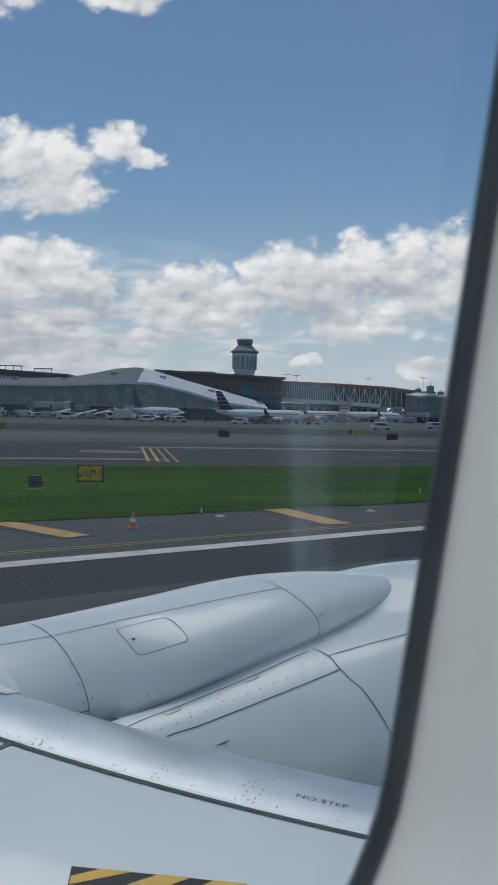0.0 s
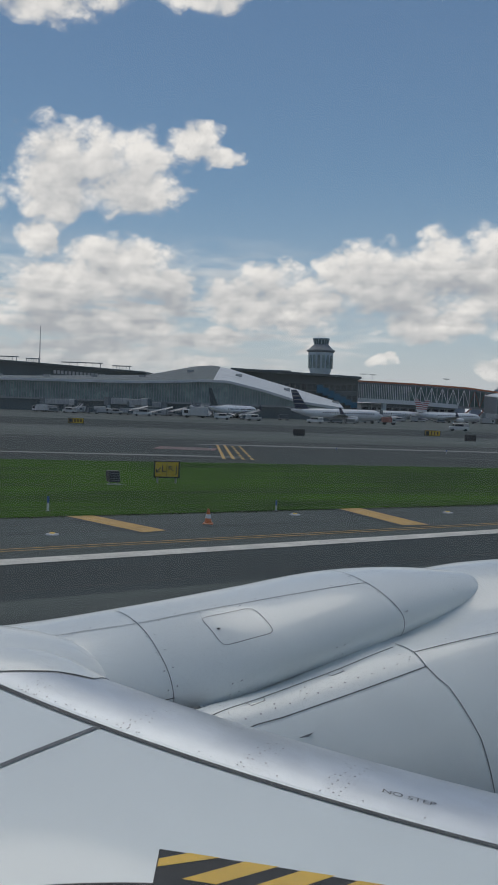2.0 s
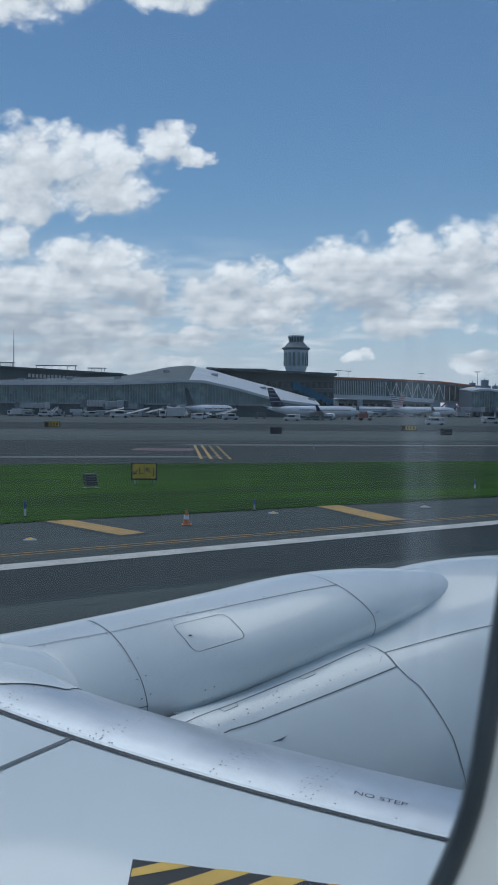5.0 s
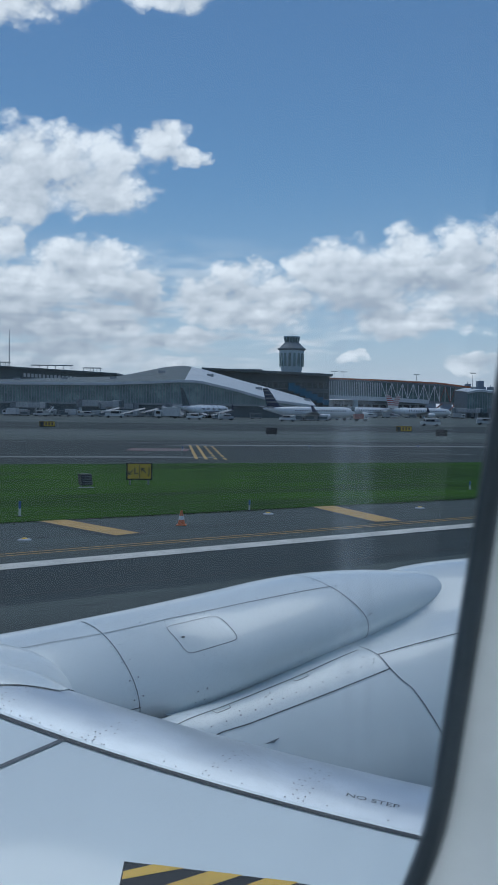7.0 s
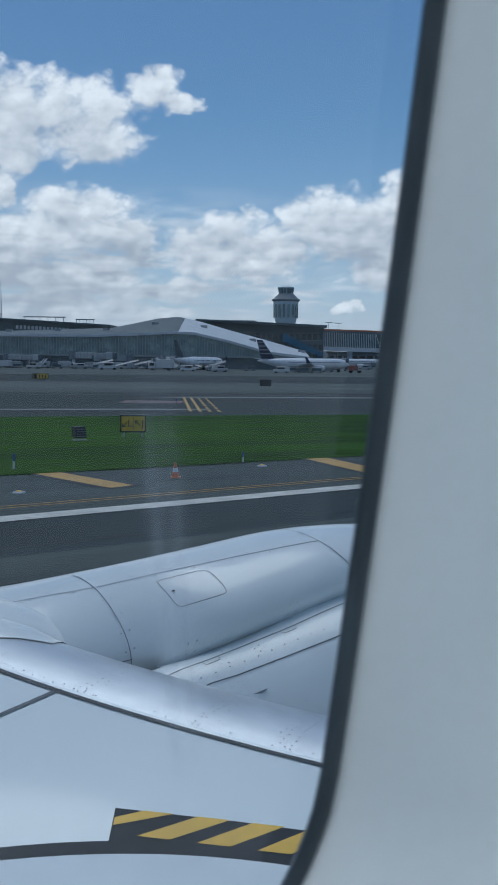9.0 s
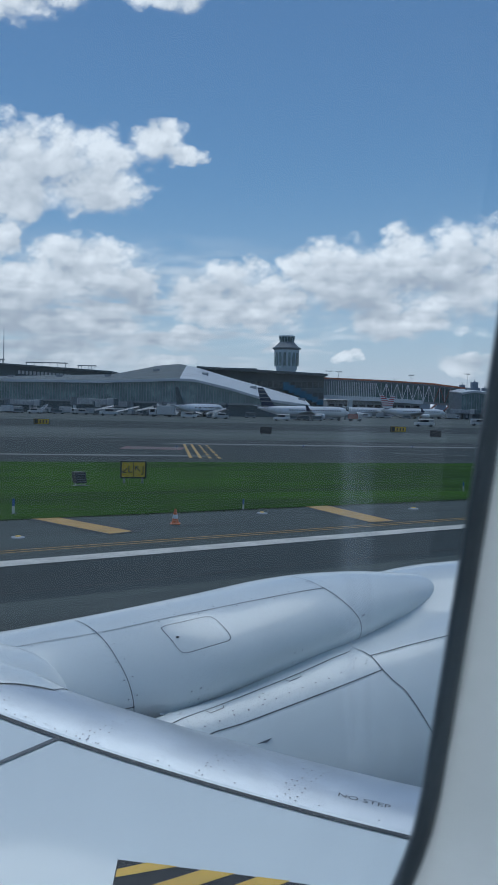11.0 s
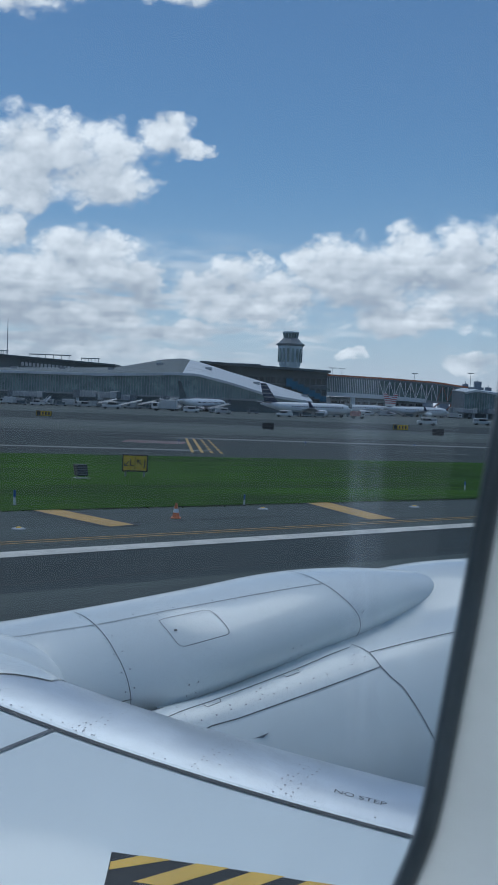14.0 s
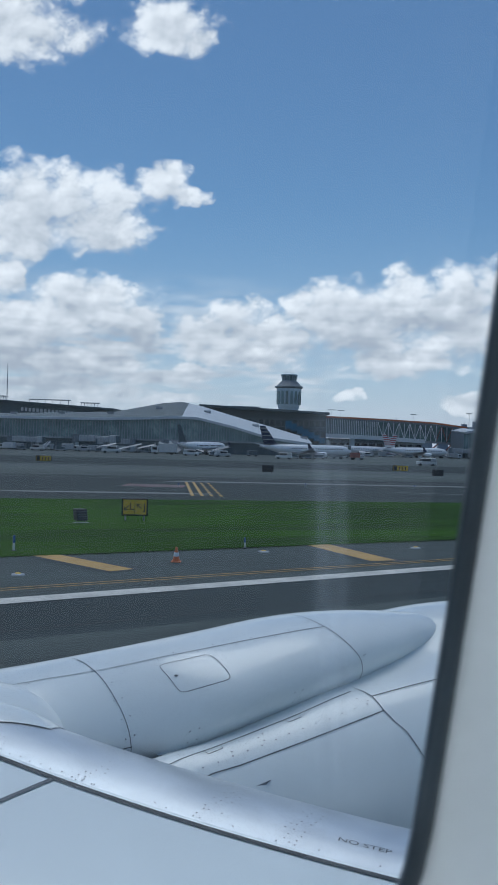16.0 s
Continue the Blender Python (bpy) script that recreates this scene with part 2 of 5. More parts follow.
def sheet(fn, us, vs, close_u=False):
    """A surface fn(u, v) -> point on a grid of us by vs."""
    bm = bmesh.new()
    g = [[bm.verts.new(fn(u, v)) for v in vs] for u in us]
    n = len(us)
    for i in range(n if close_u else n - 1):
        for j in range(len(vs) - 1):
            a, b = g[i], g[(i + 1) % n]
            bm.faces.new((a[j], b[j], b[j + 1], a[j + 1]))
    return bm


def add_box(bm, x0, x1, y0, y1, z0, z1, m=None):
    r = bmesh.ops.create_cube(bm, size=1.0)
    mat = Matrix.Translation(((x0 + x1) / 2, (y0 + y1) / 2, (z0 + z1) / 2)) @ Matrix.Diagonal((x1 - x0, y1 - y0, z1 - z0, 1))
    bmesh.ops.transform(bm, matrix=(m @ mat if m else mat), verts=r["verts"])
    return r["verts"]


def box(x0, x1, y0, y1, z0, z1, bevel=0.0, m=None):
    bm = bmesh.new()
    add_box(bm, x0, x1, y0, y1, z0, z1, m)
    if bevel:
        bmesh.ops.bevel(bm, geom=bm.edges[:], offset=bevel, segments=1, affect="EDGES")
    return bm


def tube(points, r, sides=8, taper=None):
    """A round bar along the points."""
    bm = bmesh.new()
    rings = []
    for i, p in enumerate(points):
        p = Vector(p)
        d = Vector(points[min(i + 1, len(points) - 1)]) - Vector(points[max(i - 1, 0)])
        q = d.to_track_quat("Z", "Y")
        rr = r if taper is None else r * taper[i]
        rings.append([bm.verts.new(p + q @ Vector((rr * math.cos(2 * math.pi * k / sides), rr * math.sin(2 * math.pi * k / sides), 0))) for k in range(sides)])
    for a, b in zip(rings, rings[1:]):
        for k in range(sides):
            bm.faces.new((a[k], a[(k + 1) % sides], b[(k + 1) % sides], b[k]))
    bm.faces.new(rings[0][::-1])
    bm.faces.new(rings[-1])
    return bm


def prism(outline, z0, z1):
    """An upright prism over a plan outline of (x, y)."""
    bm = bmesh.new()
    lo = [bm.verts.new((x, y, z0)) for x, y in outline]
    hi = [bm.verts.new((x, y, z1)) for x, y in outline]
    n = len(outline)
    bm.faces.new(lo[::-1])
    bm.faces.new(hi)
    for i in range(n):
        bm.faces.new((lo[i], lo[(i + 1) % n], hi[(i + 1) % n], hi[i]))
    bmesh.ops.recalc_face_normals(bm, faces=bm.faces[:])
    return bm


def lerp(x, xs, ys):
    return float(np.interp(x, xs, ys))


# ---------------------------------------------------------------- the aircraft (x ahead, y outboard, z up from the seat's eye)
EYE = 4.2
AIR = pose(0, 0, EYE, 0, 0, 36)


def wing_z(x, y):
    return -1.732 + 0.06 * x + 0.2 * min(y, 3.6) + 0.1 * max(0.0, y - 3.6)


def gap_x(y):
    """The slat's trailing edge in plan."""
    return 1.982 - 0.718 * (y - 1.83) - 0.124 * max(-1.0, (y - 1.83) * (3.01 - y))


LE_N = Vector((0.812, 0.583, 0))


def slat_pt(y, a):
    """Round the slat's nose: a from 0 at its trailing edge to 1 below the nose."""
    th = radians(107 - 215 * a)
    c = 0.10 + 0.31 * math.cos(th)
    h = -0.100 + 0.135 * math.sin(th)
    c0 = 0.10 + 0.31 * math.cos(radians(107))
    h0 = -0.100 + 0.135 * math.sin(radians(107))
    x, yy = gap_x(y), y
    p = Vector((x, yy, wing_z(x, yy))) + LE_N * (c - c0 + 0.018)
    p.z = wing_z(p.x, p.y) + h - h0
    return p


wing = thing("aircraft_wing", AIR, "white airliner wing with bare metal leading edge and striped walkway", "aircraft wing")
YS = [1.2 + 0.08 * i for i in range(36)] + [4.5, 5.5, 7.0, 9.0]
part("wing_skin", sheet(lambda y, k: (gap_x(y) - 3.4 * k ** 1.5, y, wing_z(gap_x(y) - 3.4 * k ** 1.5, y)), [0.40, 0.60, 0.80, 1.0] + YS, [i / 24 for i in range(25)]), M_PAINT, wing, "satin white painted upper skin", True)
slat = part("slat", sheet(slat_pt, YS, [i / 22 for i in range(23)]), M_ALU, wing, "bare brushed aluminium leading edge slat", True)
part("slat_seal", sheet(lambda y, k: (gap_x(y) - 0.006 + 0.024 * k, y, wing_z(gap_x(y), y) + 0.004), YS, [0, 1]), M_SEAL, wing, "dark rubber seal strip")
part("slat_lip", sheet(lambda y, k: (gap_x(y) + 0.020 + 0.007 * k, y, wing_z(gap_x(y), y) + 0.007), YS, [0, 1]), M_PAINT2, wing, "thin bright metal lip")


def on_wing(path, width, lift=0.004):
    """A painted or sealed strip on the wing along plan points."""
    bm = bmesh.new()
    prev = None
    for i, p in enumerate(path):
        a, b = Vector(path[max(i - 1, 0)]), Vector(path[min(i + 1, len(path) - 1)])
        d = (b - a).normalized()
        n = Vector((-d.y, d.x)) * width / 2
        pair = [bm.verts.new((q.x, q.y, wing_z(q.x, q.y) + lift)) for q in (Vector(p) + n, Vector(p) - n)]
        if prev:
            bm.faces.new((prev[0], prev[1], pair[1], pair[0]))
        prev = pair
    return bm


part("panel_seam", on_wing([(0.184, 2.558), (0.684, 2.653), (1.014, 2.728), (1.269, 2.780)], 0.017), M_SEAM, wing, "dark sealed skin joint")

# walkway marking: s along the band, t across it towards the fuselage
W0, WU, WV = Vector((1.180, 2.171)), Vector((0.780, -0.626)), Vector((-0.58, -0.81))


def walk_pt(s, t, lift):
    p = W0 + WU * s * 0.86 + WV * t * 0.86
    return (p.x, p.y, wing_z(p.x, p.y) + lift)


def band(s0, s1, lo, hi, lift, n=16):
    bm = bmesh.new()
    prev = None
    for i in range(n + 1):
        s = s0 + (s1 - s0) * i / n
        pair = [bm.verts.new(walk_pt(s, lo(s), lift)), bm.verts.new(walk_pt(s, hi(s), lift))]
        if prev:
            bm.faces.new((prev[0], prev[1], pair[1], pair[0]))
        prev = pair
    return bm


def arc_low(s):
    return 0.172 + 0.2 * (s - 0.45) ** 2


def hatch_top(s):
    return 0.03 * max(0.0, s - 0.4)


part("walkway_band", band(-0.8, 0.0, lambda s: arc_low(s) - 0.062, arc_low, 0.0018), M_BLACK, wing, "black painted walkway edge")
marking = part("walkway_marking", band(0.0, 1.3, hatch_top, arc_low, 0.0018), M_BLACK, wing, "black walkway panel with yellow diagonal stripes")
for k in range(7):
    bm = bmesh.new()
    s = 0.094 + 0.178 * k
    lo, hi = hatch_top(s), 0.118 + hatch_top(s) * 0.6
    sl = 0.20 - 0.012 * k
    if k == 0:
        pts = [(s, lo), (s + 0.10, lo), (0.004, 0.082), (0.004, 0.046)]
    else:
        pts = [(s, lo), (s + 0.105, lo), (s + 0.105 - sl, hi), (s - sl, hi)]
    bm.faces.new([bm.verts.new(walk_pt(a, b, 0.0034)) for a, b in pts[::-1]])
    part("yellow_stripe", bm, M_YELLOW, marking)


def fairing_pt(s, k):
    t = arc_low(s) + 0.9 * k
    p = Vector(walk_pt(s, t, 0.006))
    p.z += (0.30 * k * k if k < 1 else 0.30 + 0.12 * (k - 1)) + 0.02 * math.sin(min(1.0, k * 8) * math.pi / 2)
    return p


part("root_fairing", sheet(fairing_pt, [-1.2 + 0.1 * i for i in range(28)], [i / 16 for i in range(40)]), M_PAINT2, wing, "smooth white wing root fairing", True)

# ---- engine: nacelle and pylon
ST = [0.742, 1.272, 1.696, 2.12, 2.491, 2.809, 3.11, 3.36, 3.47]
PA = [0.40, 0.395, 0.379, 0.345, 0.308, 0.239, 0.146, 0.052, 0.004]
PB = [0.42, 0.354, 0.308, 0.275, 0.249, 0.199, 0.118, 0.038, 0.003]
PZ = [-1.30, -1.215, -1.130, -1.044, -0.970, -0.914, -0.858, -0.816, -0.805]
NX = [0.9, 1.27, 1.91, 2.54, 2.97, 3.39, 3.82, 4.05, 4.15]
NR = [0.42, 0.53, 0.657, 0.763, 0.840, 0.880, 0.865, 0.80, 0.71]
NZ = -1.59


def smooth_lerp(x, xs, ys):
    """Catmull-Rom through the stations."""
    i = max(0, min(len(xs) - 2, int(np.searchsorted(xs, x)) - 1))
    t = (x - xs[i]) / (xs[i + 1] - xs[i])
    h = xs[i + 1] - xs[i]
    def slope(j):
        a, b = max(j - 1, 0), min(j + 1, len(xs) - 1)
        return (ys[b] - ys[a]) / (xs[b] - xs[a])
    t2, t3 = t * t, t * t * t
    return (2 * t3 - 3 * t2 + 1) * ys[i] + (t3 - 2 * t2 + t) * h * slope(i) + (-2 * t3 + 3 * t2) * ys[i + 1] + (t3 - t2) * h * slope(i + 1)


def pylon_y(x):
    return 3.201 - 0.15 * (x - 1.516)


def pylon_pt(x, deg, lift=0.0):
    # deg names the height on the flank; the section is widest well above its foot and turns under
    th = math.asin(max(-1.0, 1.5 * math.sin(radians(deg)) - 0.5))
    if deg > 90:
        th = math.pi - th
    a, b, zc = 1.05 * smooth_lerp(x, ST, PA) + lift, smooth_lerp(x, ST, PB), smooth_lerp(x, ST, PZ)
    p = Vector((x, pylon_y(x) - a * math.cos(th), zc + b / 3 + (b / 1.5 + lift) * math.sin(th)))
    k = max(0.0, min(1.0, (2.05 - x) / 0.95))
    return p * (1 + 0.15 * k * k * (3 - 2 * k))        # the aft end swings outboard behind the slat


def nacelle_pt(x, deg, lift=0.0):
    th = radians(deg)
    r = smooth_lerp(x, NX, NR)
    # hollow along the pylon's foot
    aft = max(0.0, min(1.0, (2.40 - x) / 0.55))
    centre = 74 - 7 * aft
    dip = math.exp(-(((deg - centre) / (13 - 3 * aft)) ** 2))
    if deg > centre:
        dip = max(dip, max(0.0, min(1.0, (2.6 - x) / 0.5)) * max(0.0, min(1.0, (150 - deg) / 30)))
    r *= 1 - (0.12 + 0.12 * aft) * dip * max(0.0, min(1.0, (3.5 - x) / 0.45))
    r -= 0.35 * max(0.0, 1.80 - x) ** 1.5
    r += lift
    return Vector((x, pylon_y(x) - 0.03 - r * math.cos(th), NZ + r * math.sin(th)))


def low_edge(x):
    """Where the pylon's inboard side ends above the slat."""
    return lerp(x, [0.74, 1.95, 2.3], [-19, -19, -12])


engine = thing("aircraft_engine", AIR, "white jet engine nacelle and pylon under the wing", "aircraft engine")
nac = part("nacelle", sheet(lambda x, d: nacelle_pt(x, d), [1.76 + 0.06 * i for i in range(41)], [-170 + 5 * i for i in range(73)]), M_PAINT2, engine, "glossy white engine cowl", True)
axis_y = pylon_y(4.0) - 0.03


def round_engine(profile, tilt=0.15):
    return sheet(lambda i, a: Vector((profile[i][0], axis_y + tilt * (4.0 - profile[i][0]) + profile[i][1] * math.cos(a), NZ + profile[i][1] * math.sin(a))), list(range(len(profile))), [2 * math.pi * k / 36 for k in range(37)])


part("inlet_lip", round_engine([(4.15, 0.71), (4.20, 0.66), (4.19, 0.60), (4.10, 0.565), (3.70, 0.57)]), M_ALU, engine, "bare metal inlet lip", True)
part("fan", round_engine([(3.72, 0.58), (3.74, 0.14), (3.86, 0.08), (3.92, 0.0)]), M_SEAL, engine, "dark fan and spinner", True)
part("exhaust_nozzle", round_engine([(2.1, 0.44), (1.7, 0.43), (0.9, 0.30), (0.6, 0.26), (0.6, 0.0)]), M_RIVET, engine, "grey metal exhaust nozzle", True)
part("aft_cowl", sheet(lambda x, d: nacelle_pt(x, d), [1.48 + 0.04 * i for i in range(8)], [-40 + 4 * i for i in range(26)]), M_PAINT2, engine, "white aft end of the cowl", True)
PXS = [0.75 + 0.05 * i for i in range(47)] + [3.12, 3.16, 3.20, 3.24, 3.27, 3.31, 3.35, 3.39, 3.42, 3.445, 3.46, 3.468]
pylon = part("pylon", sheet(lambda x, k: pylon_pt(x, low_edge(x) + (150 - low_edge(x)) * k), PXS, [i / 36 for i in range(37)]), M_PAINT2, engine, "bullet-shaped white pylon fairing", True)

part("aft_fairing", sheet(lambda a, b: Vector((0.98, 3.66, -1.175)) + Vector((0.88, -0.47, 0)) * (0.76 * math.cos(b)) + Vector((0.47, 0.88, 0)) * (0.40 * math.sin(b) * math.cos(a)) + Vector((0, 0, 0.25)) * (math.sin(b) * math.sin(a)), [2 * math.pi * i / 28 for i in range(28)], [math.pi * i / 18 for i in range(19)], True), M_PAINT2, engine, "rounded white fairing over the wing joint", True)


def strip_on(fn, path, width, lift=0.002):
    """A thin dark joint on a curved surface along (station, degrees)."""
    pts = []
    for (x0, d0), (x1, d1) in zip(path, path[1:]):
        n = max(2, int(max(abs(x1 - x0) / 0.05, abs(d1 - d0) / 4)))
        pts += [(x0 + (x1 - x0) * i / n, d0 + (d1 - d0) * i / n) for i in range(n)]
    pts.append(path[-1])
    bm = bmesh.new()
    prev = None
    for i, (x, d) in enumerate(pts):
        p, up = fn(x, d, lift), (fn(x, d, 0.05) - fn(x, d, 0.0)).normalized()
        a, b = fn(*pts[max(i - 1, 0)], lift), fn(*pts[min(i + 1, len(pts) - 1)], lift)
        n = (b - a).cross(up).normalized() * width / 2
        pair = [bm.verts.new(p + n), bm.verts.new(p - n)]
        if prev:
            bm.faces.new((prev[0], prev[1], pair[1], pair[0]))
        prev = pair
    return bm


part("panel_seam", strip_on(pylon_pt, [(1.562, 100), (1.552, 52), (1.565, 10), (1.57, 0)], 0.0034), M_SEAM, pylon)
part("panel_seam", strip_on(pylon_pt, [(2.515, 100), (2.526, 71), (2.556, 47), (2.596, 26), (2.613, 8), (2.622, -10)], 0.0034), M_SEAM, pylon)
part("panel_seam", strip_on(pylon_pt, [(0.8, 76), (1.374, 77.5), (1.588, 76), (1.823, 76.2), (2.161, 72.8), (2.411, 68.4), (2.535, 66.8)], 0.0032), M_SEAM, pylon)
part("panel_seam", strip_on(pylon_pt, [(1.49, 21), (1.566, 20)], 0.004), M_SEAM, pylon)
access = part("access_panel", strip_on(pylon_pt, [(1.806, 69.1), (1.976, 68.4), (1.992, 66.8), (2.000, 63.3), (2.005, 48.8), (2.001, 45.6), (1.988, 44.2), (1.808, 44.4), (1.791, 45.8), (1.784, 49.3), (1.780, 64.8), (1.784, 68.1), (1.806, 69.1)], 0.0025), M_SEAM, pylon, "rectangular latched access panel outline")
bm = bmesh.new()
bm.faces.new([bm.verts.new(pylon_pt(1.809 + 0.0075 * math.cos(a), 57.2 + 0.85 * math.sin(a), 0.004)) for a in [2 * math.pi * i / 14 for i in range(14)]][::-1])
part("latch", bm, M_SEAL, access, "dark flush latch")

part("cowl_joint", strip_on(nacelle_pt, [(2.53, 64), (2.542, 57.1), (2.539, 50.9), (2.553, 46.5), (2.576, 43.3), (2.617, 27.7), (2.63, 0), (2.63, -30)], 0.0046), M_SEAM, nac)
part("cowl_joint", strip_on(nacelle_pt, [(2.542, 57.1), (2.70, 57.3), (2.896, 57.1), (3.7, 56)], 0.0046), M_SEAM, nac)
part("cowl_joint", strip_on(nacelle_pt, [(1.70, 41), (1.83, 43.6), (1.925, 44.1), (2.539, 50.9)], 0.005), M_SEAM, nac)
part("cowl_joint", strip_on(nacelle_pt, [(1.60, 49), (1.748, 51.5), (1.873, 52.8), (2.225, 57.6), (2.5, 62.0)], 0.0035), M_SEAM, nac)
for path in ([(1.835, 52.3), (1.845, 50.6), (1.90, 51.4), (1.905, 53.2)], [(2.172, 56.9), (2.182, 55.2), (2.237, 56.0), (2.242, 57.8)]):
    part("hinge", strip_on(nacelle_pt, path, 0.003), M_SEAM, nac, "small hinge plate")
bm = bmesh.new()
v = [bm.verts.new(nacelle_pt(*q)) for q in ((1.955, 37.0, 0.0), (2.01, 37.6, 0.0), (2.005, 37.6, 0.012), (1.99, 36.7, 0.0))]
bm.faces.new(v[:3])
bm.faces.new((v[0], v[2], v[3]))
part("drain_vane", bm, M_RIVET, nac, "small grey drain vane")


def rivets(fn, places, r=0.0035, lift=0.003, turn=0.5):
    bm = bmesh.new()
    for x, d in places:
        c = fn(x, d, lift)
        t1 = (fn(x + 0.01, d, lift) - c).normalized()
        t2 = (fn(x, d + turn, lift) - c).normalized()
        bm.faces.new([bm.verts.new(c + t1 * r * math.cos(a) + t2 * r * math.sin(a)) for a in [k * math.pi / 4 for k in range(8)]])
    return bm


rng = random.Random(4)
spots = [(1.543, 88 - 12.4 * i) for i in range(6)] + [(1.577, 88 - 12.2 * i) for i in range(6)]
spots += [(2.505 + 0.007 * i * i, 79 - 12.6 * i) for i in range(5)] + [(2.556, 66), (2.625, 29), (2.905, 70), (2.95, 40)]
spots += [(0.98 + 0.082 * i, lerp(0.98 + 0.082 * i, [1.37, 1.82, 2.16, 2.41], [77.5, 76.2, 72.8, 68.4]) + (2.2 if i % 2 else -2.2)) for i in range(18)]
spots += [(x + dx, d) for x in (1.792, 2.253) for dx in (0, 0.038) for d in (17.0, 8.2)]
tagged(part("rivet", rivets(pylon_pt, spots, 0.0036), M_RIVET, pylon), kind="stuff")
spots = [(1.80 + 0.058 * i, 46.3 + 0.69 * i + rng.uniform(-0.3, 0.3)) for i in range(13)] + [(2.037, 51.9), (2.06, 53.0), (2.05, 50.4), (1.92, 49.2), (2.48, 57.5), (2.51, 55.6)]
spots += [(2.614, 62.2), (2.709, 59.7), (2.807, 67.4), (3.126, 68.8)]
tagged(part("rivet", rivets(nacelle_pt, spots, 0.0034), M_RIVET, nac), kind="stuff")


def slat_uv(y, a, lift=0.0):
    p = slat_pt(y, a)
    n = (slat_pt(y + 0.01, a) - p).cross(slat_pt(y, a + 0.01) - p).normalized()
    return p + n * (lift if n.z > 0 else -lift)


spots = [(3.10 - 0.036 * i, 0.020 + 0.006 * (i % 2)) for i in range(40) if i < 11 or rng.random() < 0.35]
for y0 in (3.06, 2.705, 2.352, 2.140):              # fastener groups over the slat's ribs
    for k in range(9):
        for dy in (0.022, 0.004, -0.026):
            if rng.random() < 0.62:
                spots.append((y0 + dy - 0.004 * k + rng.uniform(-0.004, 0.004), 0.018 + 0.021 * k + rng.uniform(-0.004, 0.004)))
tagged(part("rivet", rivets(slat_uv, [(y, a) for y, a in spots], 0.0034, 0.0015, 0.005), M_RIVET, slat), kind="stuff")


# painted fairing lip that covers the slat's end beside the pylon, with its dark edge
LIP = [(3.30, 0.0), (3.20, 0.055), (3.127, 0.112), (3.055, 0.174), (2.988, 0.213), (2.940, 0.232)]


def lip_from(y):
    return lerp(y, [q[0] for q in LIP[::-1]], [q[1] for q in LIP[::-1]])


part("fairing_lip", sheet(lambda y, k: slat_uv(y, lip_from(y) + (0.62 - lip_from(y)) * k, 0.003 + 0.02 * min(1.0, (y - 2.94) / 0.14) * math.sin(min(1.0, k * 3) * math.pi / 2)), [2.94 + 0.02 * i for i in range(24)], [0, 0.04, 0.1, 0.2, 0.32, 0.5, 0.7, 1.0]), M_PAINT2, engine, "white fairing lip over the slat end", True)
part("slat_joint", strip_on(lambda y, a, lift: slat_uv(y, a, lift), LIP, 0.008, 0.003), M_SEAM, slat, "dark curved joint beside the pylon fairing")


def lettering(text, size, mat, name, parent, m, label="", stretch=1.0):
    """Raised flat lettering in the built-in font."""
    cu = bpy.data.curves.new(name, "FONT")
    cu.body, cu.size, cu.align_x, cu.align_y = text, size, "CENTER", "CENTER"
    tmp = new(name + "_outline", cu)
    me = bpy.data.meshes.new_from_object(tmp.evaluated_get(bpy.context.evaluated_depsgraph_get()))
    bpy.data.objects.remove(tmp)
    me.transform(m @ Matrix.Diagonal((stretch, 1, 1, 1)))
    me.materials.clear()
    me.materials.append(mat)
    ob = new(name, me)
    ob.parent = parent
    return tagged(ob, label)


across = 0.14 / (slat_uv(1.896, 0.091) - slat_uv(2.036, 0.091)).length
upward = 0.07 / (slat_uv(1.97, 0.13) - slat_uv(1.97, 0.06)).length
no_step = lettering("NO STEP", 0.036, M_STENCIL, "stencil", slat, Matrix.Identity(4), "dark stencilled letters NO STEP", 1.19)
for v in no_step.data.vertices:                       # laid on the slat's curve
    v.co = slat_uv(1.960 - v.co.x * across, 0.091 + v.co.y * 0.8 * upward, 0.0012)

# ---------------------------------------------------------------- the cabin side with its window
WF, WLEAN, WL = 0.1774, 0.1558, 0.1325         # fore edge, lean of the side wall, distance outboard
WHALF, WLOW, WTOP = 0.130, -0.1391, 0.2063
CORNER_W, CORNER_H = 0.1187, 0.0864


def win_pt(a, grow, depth):
    """Round the window's opening; grow: metres outside the gasket's inner edge, depth: towards the cabin."""
    ca, sa = math.cos(a), math.sin(a)
    cx, cz = WHALF - CORNER_W, (WTOP - WLOW) / 2 - CORNER_H       # straight runs between elliptical corners
    u = math.copysign(cx * min(1.0, abs(ca) * 9.0), ca) + ca * (CORNER_W + grow)
    v = math.copysign(cz * min(1.0, abs(sa) * 9.0), sa) + sa * (CORNER_H + grow)
    x, z = WF - WHALF + u, (WTOP + WLOW) / 2 + v
    return Vector((x, WL - WLEAN * z - depth, z))


ANG = [math.pi / 2 * (q + 0.5 - 0.5 * math.cos(math.pi * k / 24)) for q in range(4) for k in range(24)]
window = tagged(thing("window_1", AIR, "oval cabin window in a cream surround", "window"), kind="structure")


def ring(profile):
    return sheet(lambda a, k: win_pt(a, *profile[k]), ANG, list(range(len(profile))), close_u=True)


